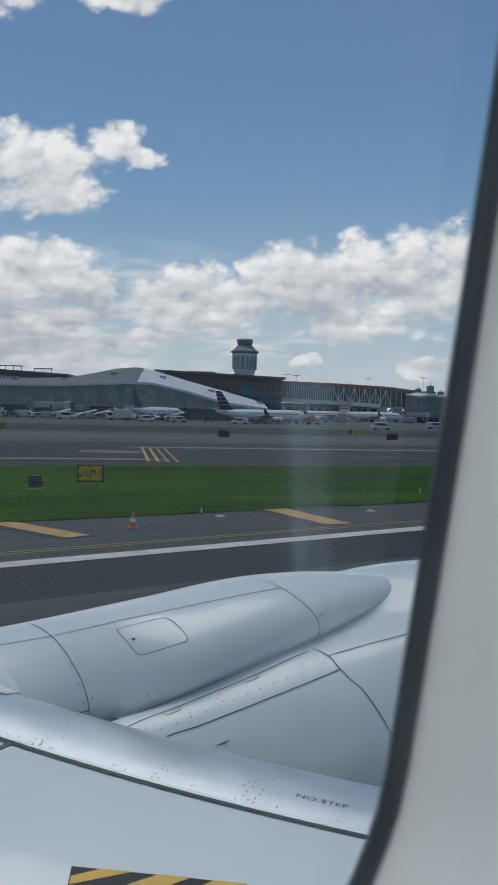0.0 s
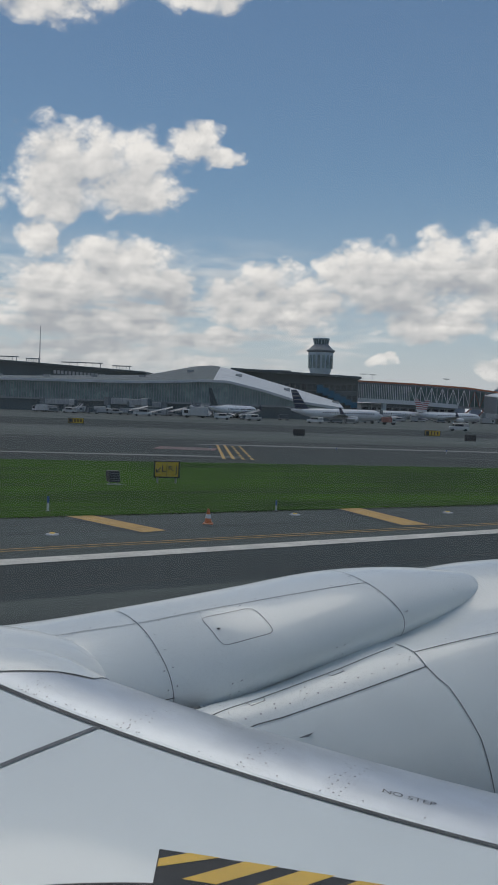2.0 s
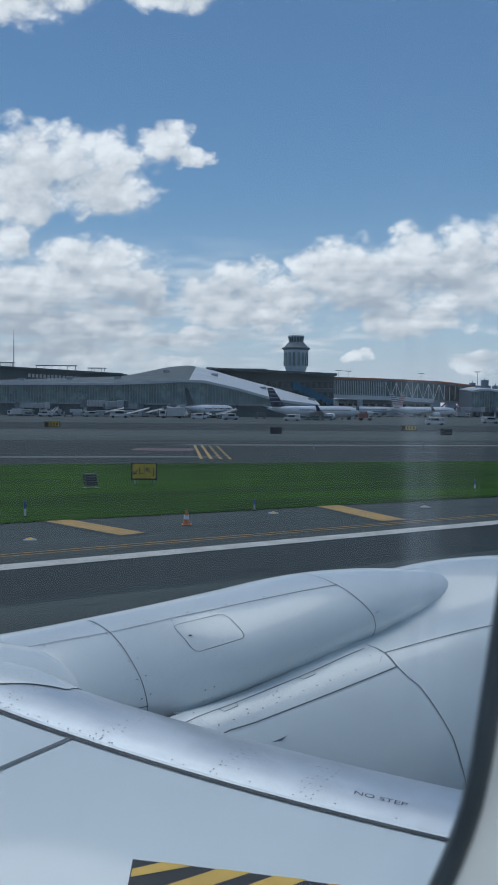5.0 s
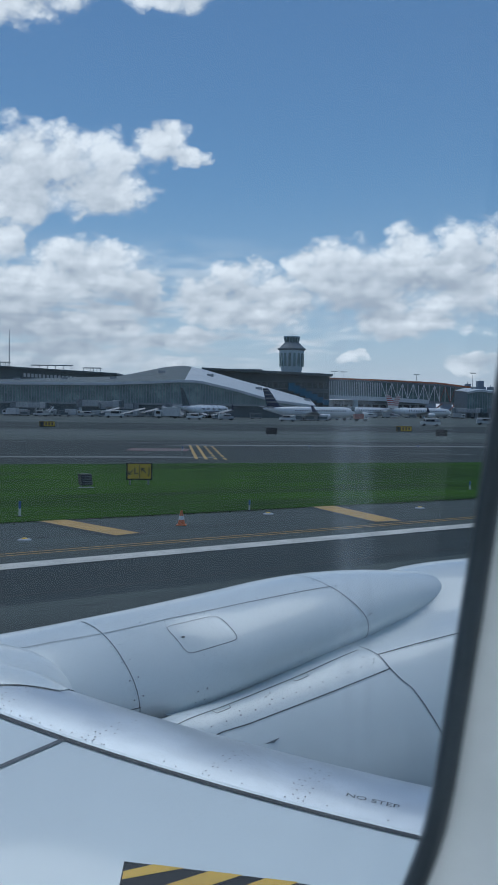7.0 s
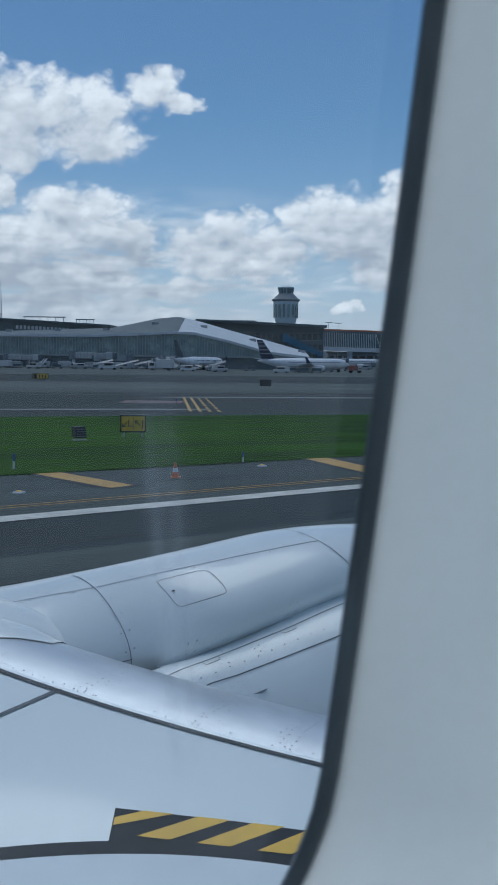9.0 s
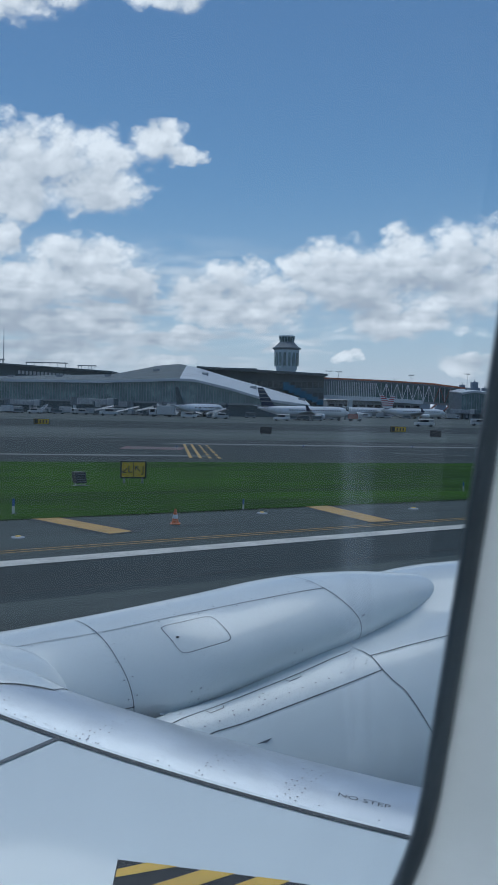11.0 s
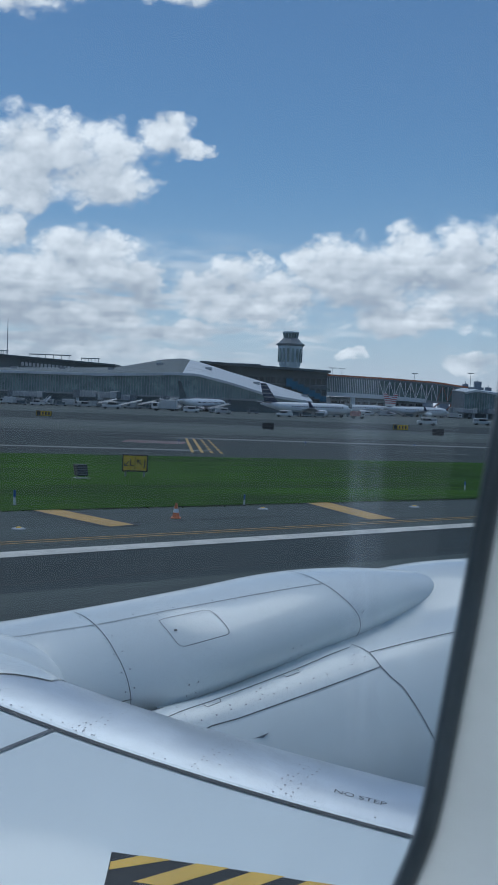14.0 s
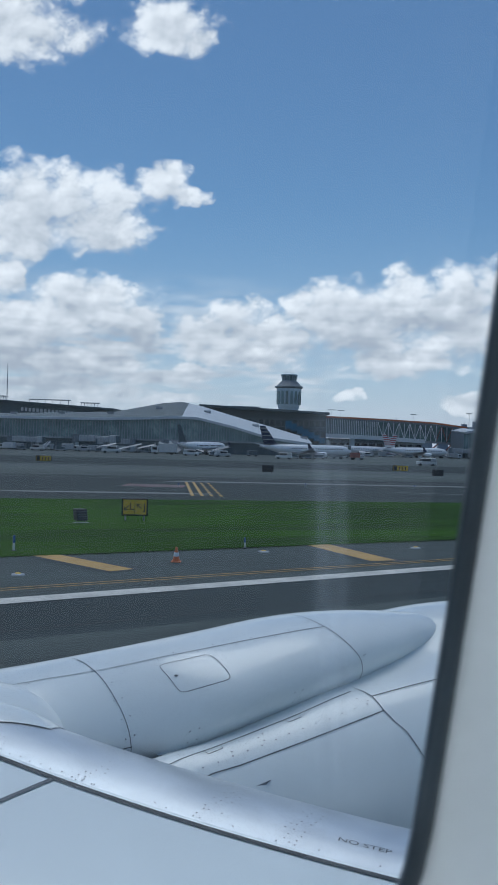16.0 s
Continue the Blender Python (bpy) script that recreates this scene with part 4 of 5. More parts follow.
# ---------------------------------------------------------------- glass concourse with the swept roof
def glass_concourse(name, label, y0, depth, xs, front, back, base_h, mull, white_from):
    """Front and back roof heights along x; a curtain wall over a darker ground storey."""
    t = thing(name, pose(0, y0, 0), label, "terminal")
    def fz(x): return lerp(x, xs, front)
    def bz(x): return lerp(x, xs, back)
    x0, x1 = xs[0], xs[-1]
    n = int((x1 - x0) / 2.0)
    gx = [x0 + (x1 - x0) * i / n for i in range(n + 1)]
    part("ground_storey", box(x0 + 1, x1 - 1, 1.2, depth - 1, 0, base_h), M_DARKCLAD, t, "dark set-back ground storey")
    wall = part("curtain_wall", sheet(lambda x, k: (x, 0.4, base_h + (max(fz(x), base_h + 0.3) - 0.5 - base_h) * k), gx, [0, 1]), M_FACADE, t, "tall tinted glass curtain wall")
    for xe in (x0, x1):
        end = bmesh.new()
        end.faces.new([end.verts.new(p) for p in ((xe, 0.4, 0), (xe, depth, 0), (xe, depth, bz(xe) - 0.3), (xe, 0.4, fz(xe) - 0.3))])
        part("end_wall", end, M_MIDCLAD, t)
    bm = bmesh.new()
    x = x0
    while x < x1:
        h = fz(x) - 0.5
        if h > base_h + 0.6:
            add_box(bm, x - 0.09, x + 0.09, 0.05, 0.4, base_h, h)
        x += mull
    tagged(part("mullion", bm, M_MULLION, t, "close-set vertical metal fins"), kind="stuff")
    bm = bmesh.new()
    add_box(bm, x0, x1, -0.1, 0.5, base_h - 0.35, base_h + 0.25)
    part("floor_band", bm, M_MULLION, t, "pale horizontal floor band")
    for nm, mat_r, lab, gxs in (("roof", M_ROOFDK, "grey standing-seam roof", [x for x in gx if x <= white_from + 0.1]), ("roof_slope", M_ROOF, "white membrane roof slope", [x for x in gx if x >= white_from - 2.1])):
        if len(gxs) < 2:
            continue
        bm = bmesh.new()
        top = [[bm.verts.new(p) for p in ((x, -1.2, fz(x)), (x, depth * 0.5, (fz(x) * 0.45 + bz(x) * 0.55)), (x, depth, bz(x)))] for x in gxs]
        low = [[bm.verts.new(p) for p in ((x, -1.2, fz(x) - 0.8), (x, depth, bz(x) - 0.8))] for x in gxs]
        for a, b, c, d in zip(top, top[1:], low, low[1:]):
            bm.faces.new((a[0], b[0], b[1], a[1]))
            bm.faces.new((a[1], b[1], b[2], a[2]))
            bm.faces.new((c[0], d[0], b[0], a[0]))
            bm.faces.new((c[1], d[1], d[0], c[0]))
            bm.faces.new((a[2], b[2], d[1], c[1]))
        slope = part(nm, bm, mat_r, t, lab)

        def on_roof(x, v):
            mid_z = fz(x) * 0.45 + bz(x) * 0.55
            return (x, -1.2 + (depth + 1.2) * v, lerp(v, [0, (depth * 0.5 + 1.2) / (depth + 1.2), 1], [fz(x), mid_z, bz(x)]) + 0.06)
        for v in (0.2, 0.36, 0.7):
            part("roof_seam", sheet(lambda x, k: on_roof(x, v + 0.007 * k), gxs, [0, 1]), M_MIDCLAD, slope)
    part("fascia", sheet(lambda x, k: ((x, -1.25, fz(x) - 0.85), (x, -1.25, fz(x) + 0.05), (x, -0.6, fz(x) + 0.08))[k], gx, [0, 1, 2]), M_ROOF, t, "pale metal roof edge")
    for i in range(3, n, 9):
        xx = gx[i]
        zz = fz(xx) * 0.45 + bz(xx) * 0.55
        part("roof_vent", box(xx - 1.2, xx + 1.2, depth * 0.5, depth * 0.5 + 2, zz - 0.4, zz + 0.9), M_STEEL, t)
    return t


glass_concourse("glass_concourse", "long glass concourse with a pale roof sweeping down at its end", 320, 34,
                [-150, -100, -54, -36, -28, -20, -8, 6, 21], [11.2, 11.3, 11.6, 12.4, 12.9, 12.8, 10.2, 6.4, 4.6], [12.6, 13.2, 15.0, 18.8, 19.6, 18.0, 14.6, 11.0, 6.9], 4.4, 0.95, -24)
glass_concourse("glass_concourse", "low glass concourse with a white roof beside the footbridge", 395, 26,
                [92.0, 97.0, 112.0, 140.0, 160.0], [11.5, 12.6, 10.6, 7.0, 5.4], [12.6, 13.9, 12.6, 8.6, 6.2], 2.6, 1.1, 80)


# ---------------------------------------------------------------- long dark terminal behind
def slab_building(name, label, x0, x1, y, depth, h0, h1, mat, floors, bays, win_mat, cat="terminal", over=1.0):
    t = thing(name, pose((x0 + x1) / 2, y, 0), label, cat)
    w = (x1 - x0) / 2
    bm = bmesh.new()
    v = add_box(bm, -w, w, 0, depth, 0, 1)
    for q in v:
        if q.co.z > 0.5:
            q.co.z = h0 if q.co.x < 0 else h1
    part("wall", bm, mat, t)
    bm = bmesh.new()
    v = add_box(bm, -w - 0.8, w + 0.8, -over, depth + 1, 0, 1)
    for q in v:
        hh = h0 if q.co.x < 0 else h1
        q.co.z = hh + 0.002 + (0.9 if q.co.z > 0.5 else 0)
    part("roof", bm, M_ROOFDK, t, "flat projecting roof edge")
    for f in range(floors):
        z0 = 3.0 + f * 4.4
        for b in range(bays):
            xa = -w + 2 * w * (b + 0.12) / bays
            xb = -w + 2 * w * (b + 0.88) / bays
            if z0 + 2.8 > min(h0, h1):
                continue
            win = part("window", box(xa, xb, -0.12, 0.05, z0, z0 + 2.6), win_mat, t)
            part("window_frame", box(xa - 0.15, xb + 0.15, -0.2, -0.125, z0 - 0.25, z0), M_MULLION, win)
    return t


left = slab_building("terminal_building", "long dark metal-clad terminal behind the concourse", -128, -62, 400, 40, 20.2, 16.8, M_DARKCLAD, 3, 24, M_DARKGLASS, over=3.0)
for x, w in ((-30, 5.0), (-18, 3.0), (4, 9.0), (22, 4.0)):
    z = 21.2 - 3.4 * (x + 33) / 66
    canopy = part("roof_canopy", box(x - w, x + w, 1.0, 5.0, z + 1.5, z + 1.8), M_STEEL, left, "open canopy on the roof")
    for k in range(6):
        xp = x - w + 0.3 + (2 * w - 0.6) * k / 5
        part("canopy_post", box(xp - 0.12, xp + 0.12, 1.2, 1.44, z - 0.6, z + 1.5), M_STEEL, canopy)
# solid pale panels imitate openings bright with light
for k in range(14):
    part("lit_opening", box(-8 + 1.7 * k, -6.9 + 1.7 * k, -0.26, -0.21, 15.6 - 0.09 * k, 17.2 - 0.09 * k), M_ROOF, left, "pale panel painted as a bright opening under the roof")
mid = slab_building("terminal_building", "dark glazed terminal hall with a broad flat roof", -22, 31, 385, 50, 19.0, 17.0, M_DARKCLAD, 3, 22, M_DARKGLASS, over=7.0)
part("rooftop_plant", box(-16, -2, 10, 22, 18.2, 20.2, 0.1), M_MIDCLAD, mid, "grey rooftop plant room")
part("rooftop_plant", box(8, 14, 8, 14, 17.8, 19.0, 0.1), M_STEEL, mid)
bm = bmesh.new()
for i in range(7):
    add_box(bm, 9 + 2.4 * i, 11.5 + 2.4 * i, -6.0, -0.4, 10.6 - 0.95 * i, 14.0 - 1.15 * i)
part("covered_stair", bm, M_BLUE, mid, "stepped blue covered stair")
slab_building("block_building", "low pale grey service block with window bands", 40, 88, 470, 30, 7.0, 6.5, M_MIDCLAD, 1, 12, M_WINDOW, "building")
slab_building("apartment_block", "distant pale office block above the terminals", -150, -134, 800, 20, 24, 24, M_CONCRETE, 4, 6, M_WINDOW, "building")


# ---------------------------------------------------------------- control tower
def lathe(profile, sides=24):
    bm = bmesh.new()
    rings = [[bm.verts.new((r * math.cos(2 * math.pi * k / sides), r * math.sin(2 * math.pi * k / sides), z)) for k in range(sides)] for r, z in profile]
    for a, b in zip(rings, rings[1:]):
        for k in range(sides):
            bm.faces.new((a[k], a[(k + 1) % sides], b[(k + 1) % sides], b[k]))
    bm.faces.new(rings[-1])
    bm.faces.new(rings[0][::-1])
    return bm


tower = thing("control_tower", Matrix.Translation(spot(2.2, 470, 3.3)) @ Matrix.Diagonal((1.02, 1.02, 1.0, 1)), "grey airport control tower with a flared drum and glazed cab", "control tower")
part("shaft", lathe([(5.0, -3.3), (4.6, 19.0)]), M_CONCRETE, tower)
drum = part("drum", lathe([(4.7, 18.5), (5.4, 20.0), (6.3, 28.6), (6.3, 29.6)], 16), M_CONCRETE, tower, "flared pale drum")
for k in range(16):
    a = 2 * math.pi * (k + 0.5) / 16
    bm = bmesh.new()
    add_box(bm, -0.6, 0.6, -0.25, 0.12, 21.4, 28.2, Matrix.Rotation(a, 4, "Z") @ Matrix.Translation((0, -6.0, 0)) @ Matrix.Rotation(radians(0), 4, "X"))
    part("drum_window", bm, M_FACADE, drum)
part("gallery", lathe([(6.3, 29.6), (7.2, 30.2), (7.2, 30.8), (6.6, 31.0)], 16), M_MIDCLAD, tower, "projecting gallery ring")
part("collar", lathe([(6.4, 31.0), (4.2, 33.3), (3.6, 33.8)], 16), M_MIDCLAD, tower, "sloping collar roof")
cab = part("cab", lathe([(3.5, 33.8), (4.0, 36.4)], 16), M_FACADE, tower, "dark glazed cab")
for k in range(16):
    a = 2 * math.pi * k / 16
    part("cab_post", tube([(3.55 * math.cos(a), 3.55 * math.sin(a), 33.8), (4.05 * math.cos(a), 4.05 * math.sin(a), 36.4)], 0.10, 5), M_CONCRETE, cab)
part("cab_roof", lathe([(4.2, 36.4), (4.2, 36.9), (3.4, 37.2)], 16), M_CONCRETE, tower)
for x, h in ((-1.5, 1.4), (0.4, 2.2), (1.6, 1.0)):
    part("antenna", tube([(x, 0, 37.1), (x, 0, 37.2 + h)], 0.07, 5), M_STEEL, tower)

# ---------------------------------------------------------------- footbridge with truss
bridge = thing("footbridge", pose(0, 425, 0), "long covered steel truss footbridge under construction", "bridge")
BX0, BX1 = 26.0, 101.0


def deck(x):
    return lerp(x, [BX0, 60, BX1], [9.0, 8.2, 6.2])


def crown(x):
    return lerp(x, [BX0, 60, 85, BX1], [17.0, 16.2, 15.2, 13.4])


bxs = [BX0 + 2.5 * i for i in range(31)]
bm = sheet(lambda x, k: ((x, 0, deck(x) - 0.9), (x, 0, deck(x) + 0.9), (x, 9, deck(x) + 0.9), (x, 9, deck(x) - 0.9), (x, 0, deck(x) - 0.9))[k], [x for x in bxs if x < 82], [0, 1, 2, 3, 4])
part("deck", bm, M_FASCIA, bridge, "white lower deck fascia")
part("deck", sheet(lambda x, k: ((x, 0.2, deck(x) - 0.5), (x, 0.2, deck(x) + 0.4), (x, 9, deck(x) + 0.4), (x, 9, deck(x) - 0.5), (x, 0.2, deck(x) - 0.5))[k], [x for x in bxs if x > 78], [0, 1, 2, 3, 4]), M_STEEL, bridge)
part("crown", sheet(lambda x, k: ((x, -0.2, crown(x) - 0.5), (x, -0.2, crown(x) + 0.3), (x, 9.2, crown(x) + 0.3), (x, 9.2, crown(x) - 0.5))[k], bxs, [0, 1, 2, 3]), M_MIDCLAD, bridge, "grey upper chord and roof")
part("guard_rail", sheet(lambda x, k: ((x, -0.1, crown(x) + 0.3), (x, -0.1, crown(x) + 1.1))[k], bxs, [0, 1]), M_ORANGE, bridge, "orange safety netting on the roof edge")
part("inner_wall", sheet(lambda x, k: (x, 8.5, deck(x) + (crown(x) - deck(x)) * k), bxs, [0, 1]), M_FACADE, bridge, "glazing behind the truss")
for i, x in enumerate(bxs):
    if x < 58:
        for dx in (0, 0.85, 1.7):
            part("truss_post", box(x + dx - 0.13, x + dx + 0.13, -0.1, 0.2, deck(x) + 0.4, crown(x) - 0.3), M_FASCIA, bridge)
    else:
        part("truss_post", box(x - 0.13, x + 0.13, -0.1, 0.2, deck(x) + 0.4, crown(x) - 0.3), M_FASCIA, bridge)
        if i + 1 < len(bxs):
            x2 = bxs[i + 1]
            a, b = (x, 0, deck(x) + 0.3), (x2, 0, crown(x2) - 0.3)
            if i % 2:
                a, b = (x, 0, crown(x) - 0.3), (x2, 0, deck(x2) + 0.3)
            part("truss_diagonal", tube([a, b], 0.17, 6), M_REDSTEEL if x > 84 else M_FASCIA, bridge)
for x in (28, 47, 66):
    part("pier", box(x - 0.9, x + 0.9, 1, 8, 0, deck(x) - 0.8), M_CONCRETE, bridge)
for a, b in (((88, 1, 0), (94, 1, 6.5)), ((98, 1, 0), (92, 1, 6.8)), ((80, 1, 0), (88, 1, 6.9)), ((100, 1, 0), (100, 1, 13))):
    part("raking_strut", tube([a, b], 0.35, 8), M_REDSTEEL, bridge, "red primer raking strut")


# ---------------------------------------------------------------- airliners
def airliner(m, label, tail, nose_label="", group="parked airliners", length=30.0):
    t = thing("airliner", m, label, "airliner", group)
    L, r = length, 1.55
    prof = [(0.0, 0.05, 0.15), (0.015, 0.30, 0.10), (0.05, 0.68, 0.02), (0.10, 0.93, 0.0), (0.16, 1.0, 0.0), (0.66, 1.0, 0.0), (0.80, 0.78, 0.28), (0.92, 0.42, 0.75), (1.0, 0.12, 1.1)]
    n = 16
    def fus(i, k):
        u, s, lift = prof[i]
        a = 2 * math.pi * k / n
        return (L * (0.5 - u), r * s * math.cos(a), 2.6 + r * s * math.sin(a) + lift * 0.7 - (0.35 if u < 0.02 else 0))
    body = part("fuselage", sheet(lambda i, k: fus(i, k), list(range(len(prof))), list(range(n + 1))), M_JET, t, "white painted fuselage", True)
    for i in range(22):
        x = L * (0.5 - 0.13 - 0.026 * i)
        for sgn in (-1, 1):
            part("cabin_window", box(x - 0.16, x + 0.16, sgn * 1.53 - 0.03, sgn * 1.53 + 0.03, 2.75, 3.15), M_WINDOW, body)
    part("cockpit_glass", box(L * 0.5 - 1.7, L * 0.5 - 0.9, -0.85, 0.85, 3.0, 3.4, 0.08), M_WINDOW, body, "dark cockpit glazing")
    for sgn in (-1, 1):
        bm = bmesh.new()
        a = [(3.2, sgn * 1.2, 1.7), (-2.2, sgn * 1.2, 1.7), (-4.6, sgn * 12.4, 2.6), (-3.0, sgn * 12.4, 2.6)]
        lo = [bm.verts.new(p) for p in a]
        hi = [bm.verts.new((p[0], p[1], p[2] + (0.45 if abs(p[1]) < 2 else 0.14))) for p in a]
        bm.faces.new(lo)
        bm.faces.new(hi[::-1])
        for i in range(4):
            bm.faces.new((lo[i], lo[(i + 1) % 4], hi[(i + 1) % 4], hi[i]))
        bmesh.ops.recalc_face_normals(bm, faces=bm.faces[:])
        wg = part("wing", bm, M_JETGREY, t)
        bm = bmesh.new()
        bm.faces.new([bm.verts.new(p) for p in ((-3.1, sgn * 12.35, 2.7), (-4.6, sgn * 12.35, 2.7), (-5.3, sgn * 12.9, 4.5), (-4.7, sgn * 12.9, 4.5))])
        bmesh.ops.solidify(bm, geom=bm.faces[:], thickness=0.1)
        part("winglet", bm, M_NAVY, wg, "dark upturned winglet")
        eng = part("engine", tube([(4.6, sgn * 4.2, 1.25), (4.2, sgn * 4.2, 1.25), (2.8, sgn * 4.2, 1.25), (1.0, sgn * 4.2, 1.3)], 0.85, 14, [0.86, 1.0, 1.0, 0.6]), M_JET, t, "underwing engine pod", True)
        part("intake", tube([(4.62, sgn * 4.2, 1.25), (4.5, sgn * 4.2, 1.25)], 0.68, 12), M_WINDOW, eng)
        bm = bmesh.new()
        a = [(-L * 0.5 + 3.4, sgn * 0.5, 3.7), (-L * 0.5 + 0.9, sgn * 0.5, 3.7), (-L * 0.5 + 0.1, sgn * 5.0, 4.1), (-L * 0.5 + 1.3, sgn * 5.0, 4.1)]
        bm.faces.new([bm.verts.new(p) for p in a])
        bmesh.ops.solidify(bm, geom=bm.faces[:], thickness=0.18)
        part("tailplane", bm, M_JETGREY, t)
    bm = bmesh.new()
    bm.faces.new([bm.verts.new(p) for p in ((-L * 0.5 + 6.5, 0.1, 3.9), (-L * 0.5 + 5.2, 0.1, 4.4), (-L * 0.5 + 1.6, 0.1, 9.4), (-L * 0.5 - 0.2, 0.1, 9.4), (-L * 0.5 + 1.3, 0.1, 4.1))])
    bmesh.ops.solidify(bm, geom=bm.faces[:], thickness=0.2)
    fin = part("fin", bm, tail[0], t, tail[1])
    for k in range(tail[2]):
        f = (k + 0.4) / tail[2]
        z = 4.8 + 4.4 * f
        xa, xb = -L * 0.5 + 5.0 - 3.3 * f, -L * 0.5 + 1.2 - 1.3 * f
        part("tail_band", box(xb, xa, -0.16, 0.16, z, z + 0.32), tail[3], fin)
    for x, y in ((L * 0.5 - 3.5, 0.0), (-0.8, 2.2), (-0.8, -2.2)):
        leg = part("gear_leg", tube([(x, y, 1.6), (x, y, 0.45)], 0.12, 6), M_STEEL, t)
        for s in (-0.22, 0.22):
            part("tyre", tube([(x, y + s - 0.14, 0.46), (x, y + s + 0.14, 0.46)], 0.46, 12), M_TYRE, leg)
    return t


def stand(az, dist, yaw):
    return Matrix.Translation(spot(az, dist)) @ Matrix.Rotation(radians(yaw), 4, "Z")


airliner(stand(-3.2, 296, 62), "white regional airliner with a dark fin parked at the concourse", (M_DARKCLAD, "dark grey fin", 0, M_JET))
airliner(stand(3.4, 272, 20), "white regional airliner with a navy patterned fin on the apron", (M_NAVY, "navy fin with pale bands", 4, M_STEEL))
airliner(stand(10.2, 372, 24), "white airliner with a red striped fin at the far stand", (M_JET, "striped fin in red and navy", 5, M_TAILRED), length=32)
airliner(stand(7.0, 390, 200), "white airliner with a striped fin parked tail to tail", (M_JET, "striped fin in red and navy", 5, M_TAILRED), length=32)


# ---------------------------------------------------------------- jet bridges, masts, vehicles
def jet_bridge(m, length):
    t = thing("jet_bridge", m, "grey passenger jet bridge on a wheeled column", "jet bridge", "jet bridges")
    part("tunnel", box(0, length * 0.55, -1.3, 1.3, 4.0, 6.7, 0.12), M_TUNNEL, t)
    part("tunnel", box(length * 0.5, length, -1.1, 1.1, 3.9, 6.4, 0.12), M_STEEL, t, "sliding outer tunnel")
    for k in range(5):
        part("tunnel_rib", box(length * (0.04 + 0.1 * k), length * (0.04 + 0.1 * k) + 0.25, -1.42, 1.42, 3.9, 6.8), M_STEEL, t)
    cab = part("cab", box(length, length + 3.0, -1.9, 1.9, 3.6, 6.9, 0.2), M_TUNNEL, t, "boxy cab at the aircraft end")
    part("cab_window", box(length + 2.96, length + 3.03, -1.2, 1.2, 5.0, 6.2), M_WINDOW, cab)
    part("canopy", box(length + 2.9, length + 3.9, -1.7, 1.7, 3.7, 6.8, 0.3), M_DARKCLAD, cab, "dark folding canopy")
    part("rotunda", tube([(0, 0, 3.6), (0, 0, 7.0)], 2.1, 14), M_MIDCLAD, t)
    part("column", tube([(0, 0, 0), (0, 0, 3.8)], 0.7, 10), M_CONCRETE, t)
    for s in (-0.8, 0.8):
        part("lift_leg", box(length * 0.8 - 0.2, length * 0.8 + 0.2, s - 0.2, s + 0.2, 0.9, 4.2), M_STEEL, t)
        part("tyre", tube([(length * 0.8, s - 0.3, 0.5), (length * 0.8, s + 0.3, 0.5)], 0.5, 12), M_TYRE, t)
    part("stair", box(length * 0.86, length * 0.98, 1.4, 2.4, 0, 3.6), M_STEEL, t, "side service stair")
    return t


jb = jet_bridge(stand(-11.0, 314, -16) @ Matrix.Scale(0.8, 4), 16)
for az, d, yaw in ((-5.4, 315, -14), (-2.4, 315, -168), (0.5, 365, -20), (2.6, 368, -165), (4.5, 385, -35), (10.5, 390, -150), (12.4, 392, -40), (-7.6, 315, -164), (-15.0, 316, -12), (14.5, 392, -60)):
    copy_thing(jb, stand(az, d, yaw) @ Matrix.Scale(0.8, 4))


def light_mast(m, h):
    t = thing("light_mast", m, "tall grey floodlight mast over the apron", "light mast", "light masts")
    part("pole", tube([(0, 0, 0), (0, 0, h * 0.5), (0, 0, h)], 0.16, 8, [1.2, 0.9, 0.5]), M_STEEL, t)
    part("crossarm", box(-1.5, 1.5, -0.06, 0.06, h - 0.14, h), M_STEEL, t)
    for x in (-1.3, -0.45, 0.45, 1.3):
        part("lamp_head", box(x - 0.24, x + 0.24, -0.3, 0.2, h, h + 0.26, 0.04), M_MIDCLAD, t)
    return t


mast = light_mast(stand(4.9, 430, 0), 21)
for az, d in ((5.5, 436), (10.0, 460), (-12.6, 520), (13.4, 430), (11.0, 640)):
    copy_thing(mast, stand(az, d, 15))
flag = thing("radio_mast", Matrix.Translation(spot(-15.3, 420)), "thin tall radio mast", "mast")
part("pole", tube([(0, 0, 0), (0, 0, 30), (0, 0, 38)], 0.28, 6, [1, 0.7, 0.3]), M_STEEL, flag)


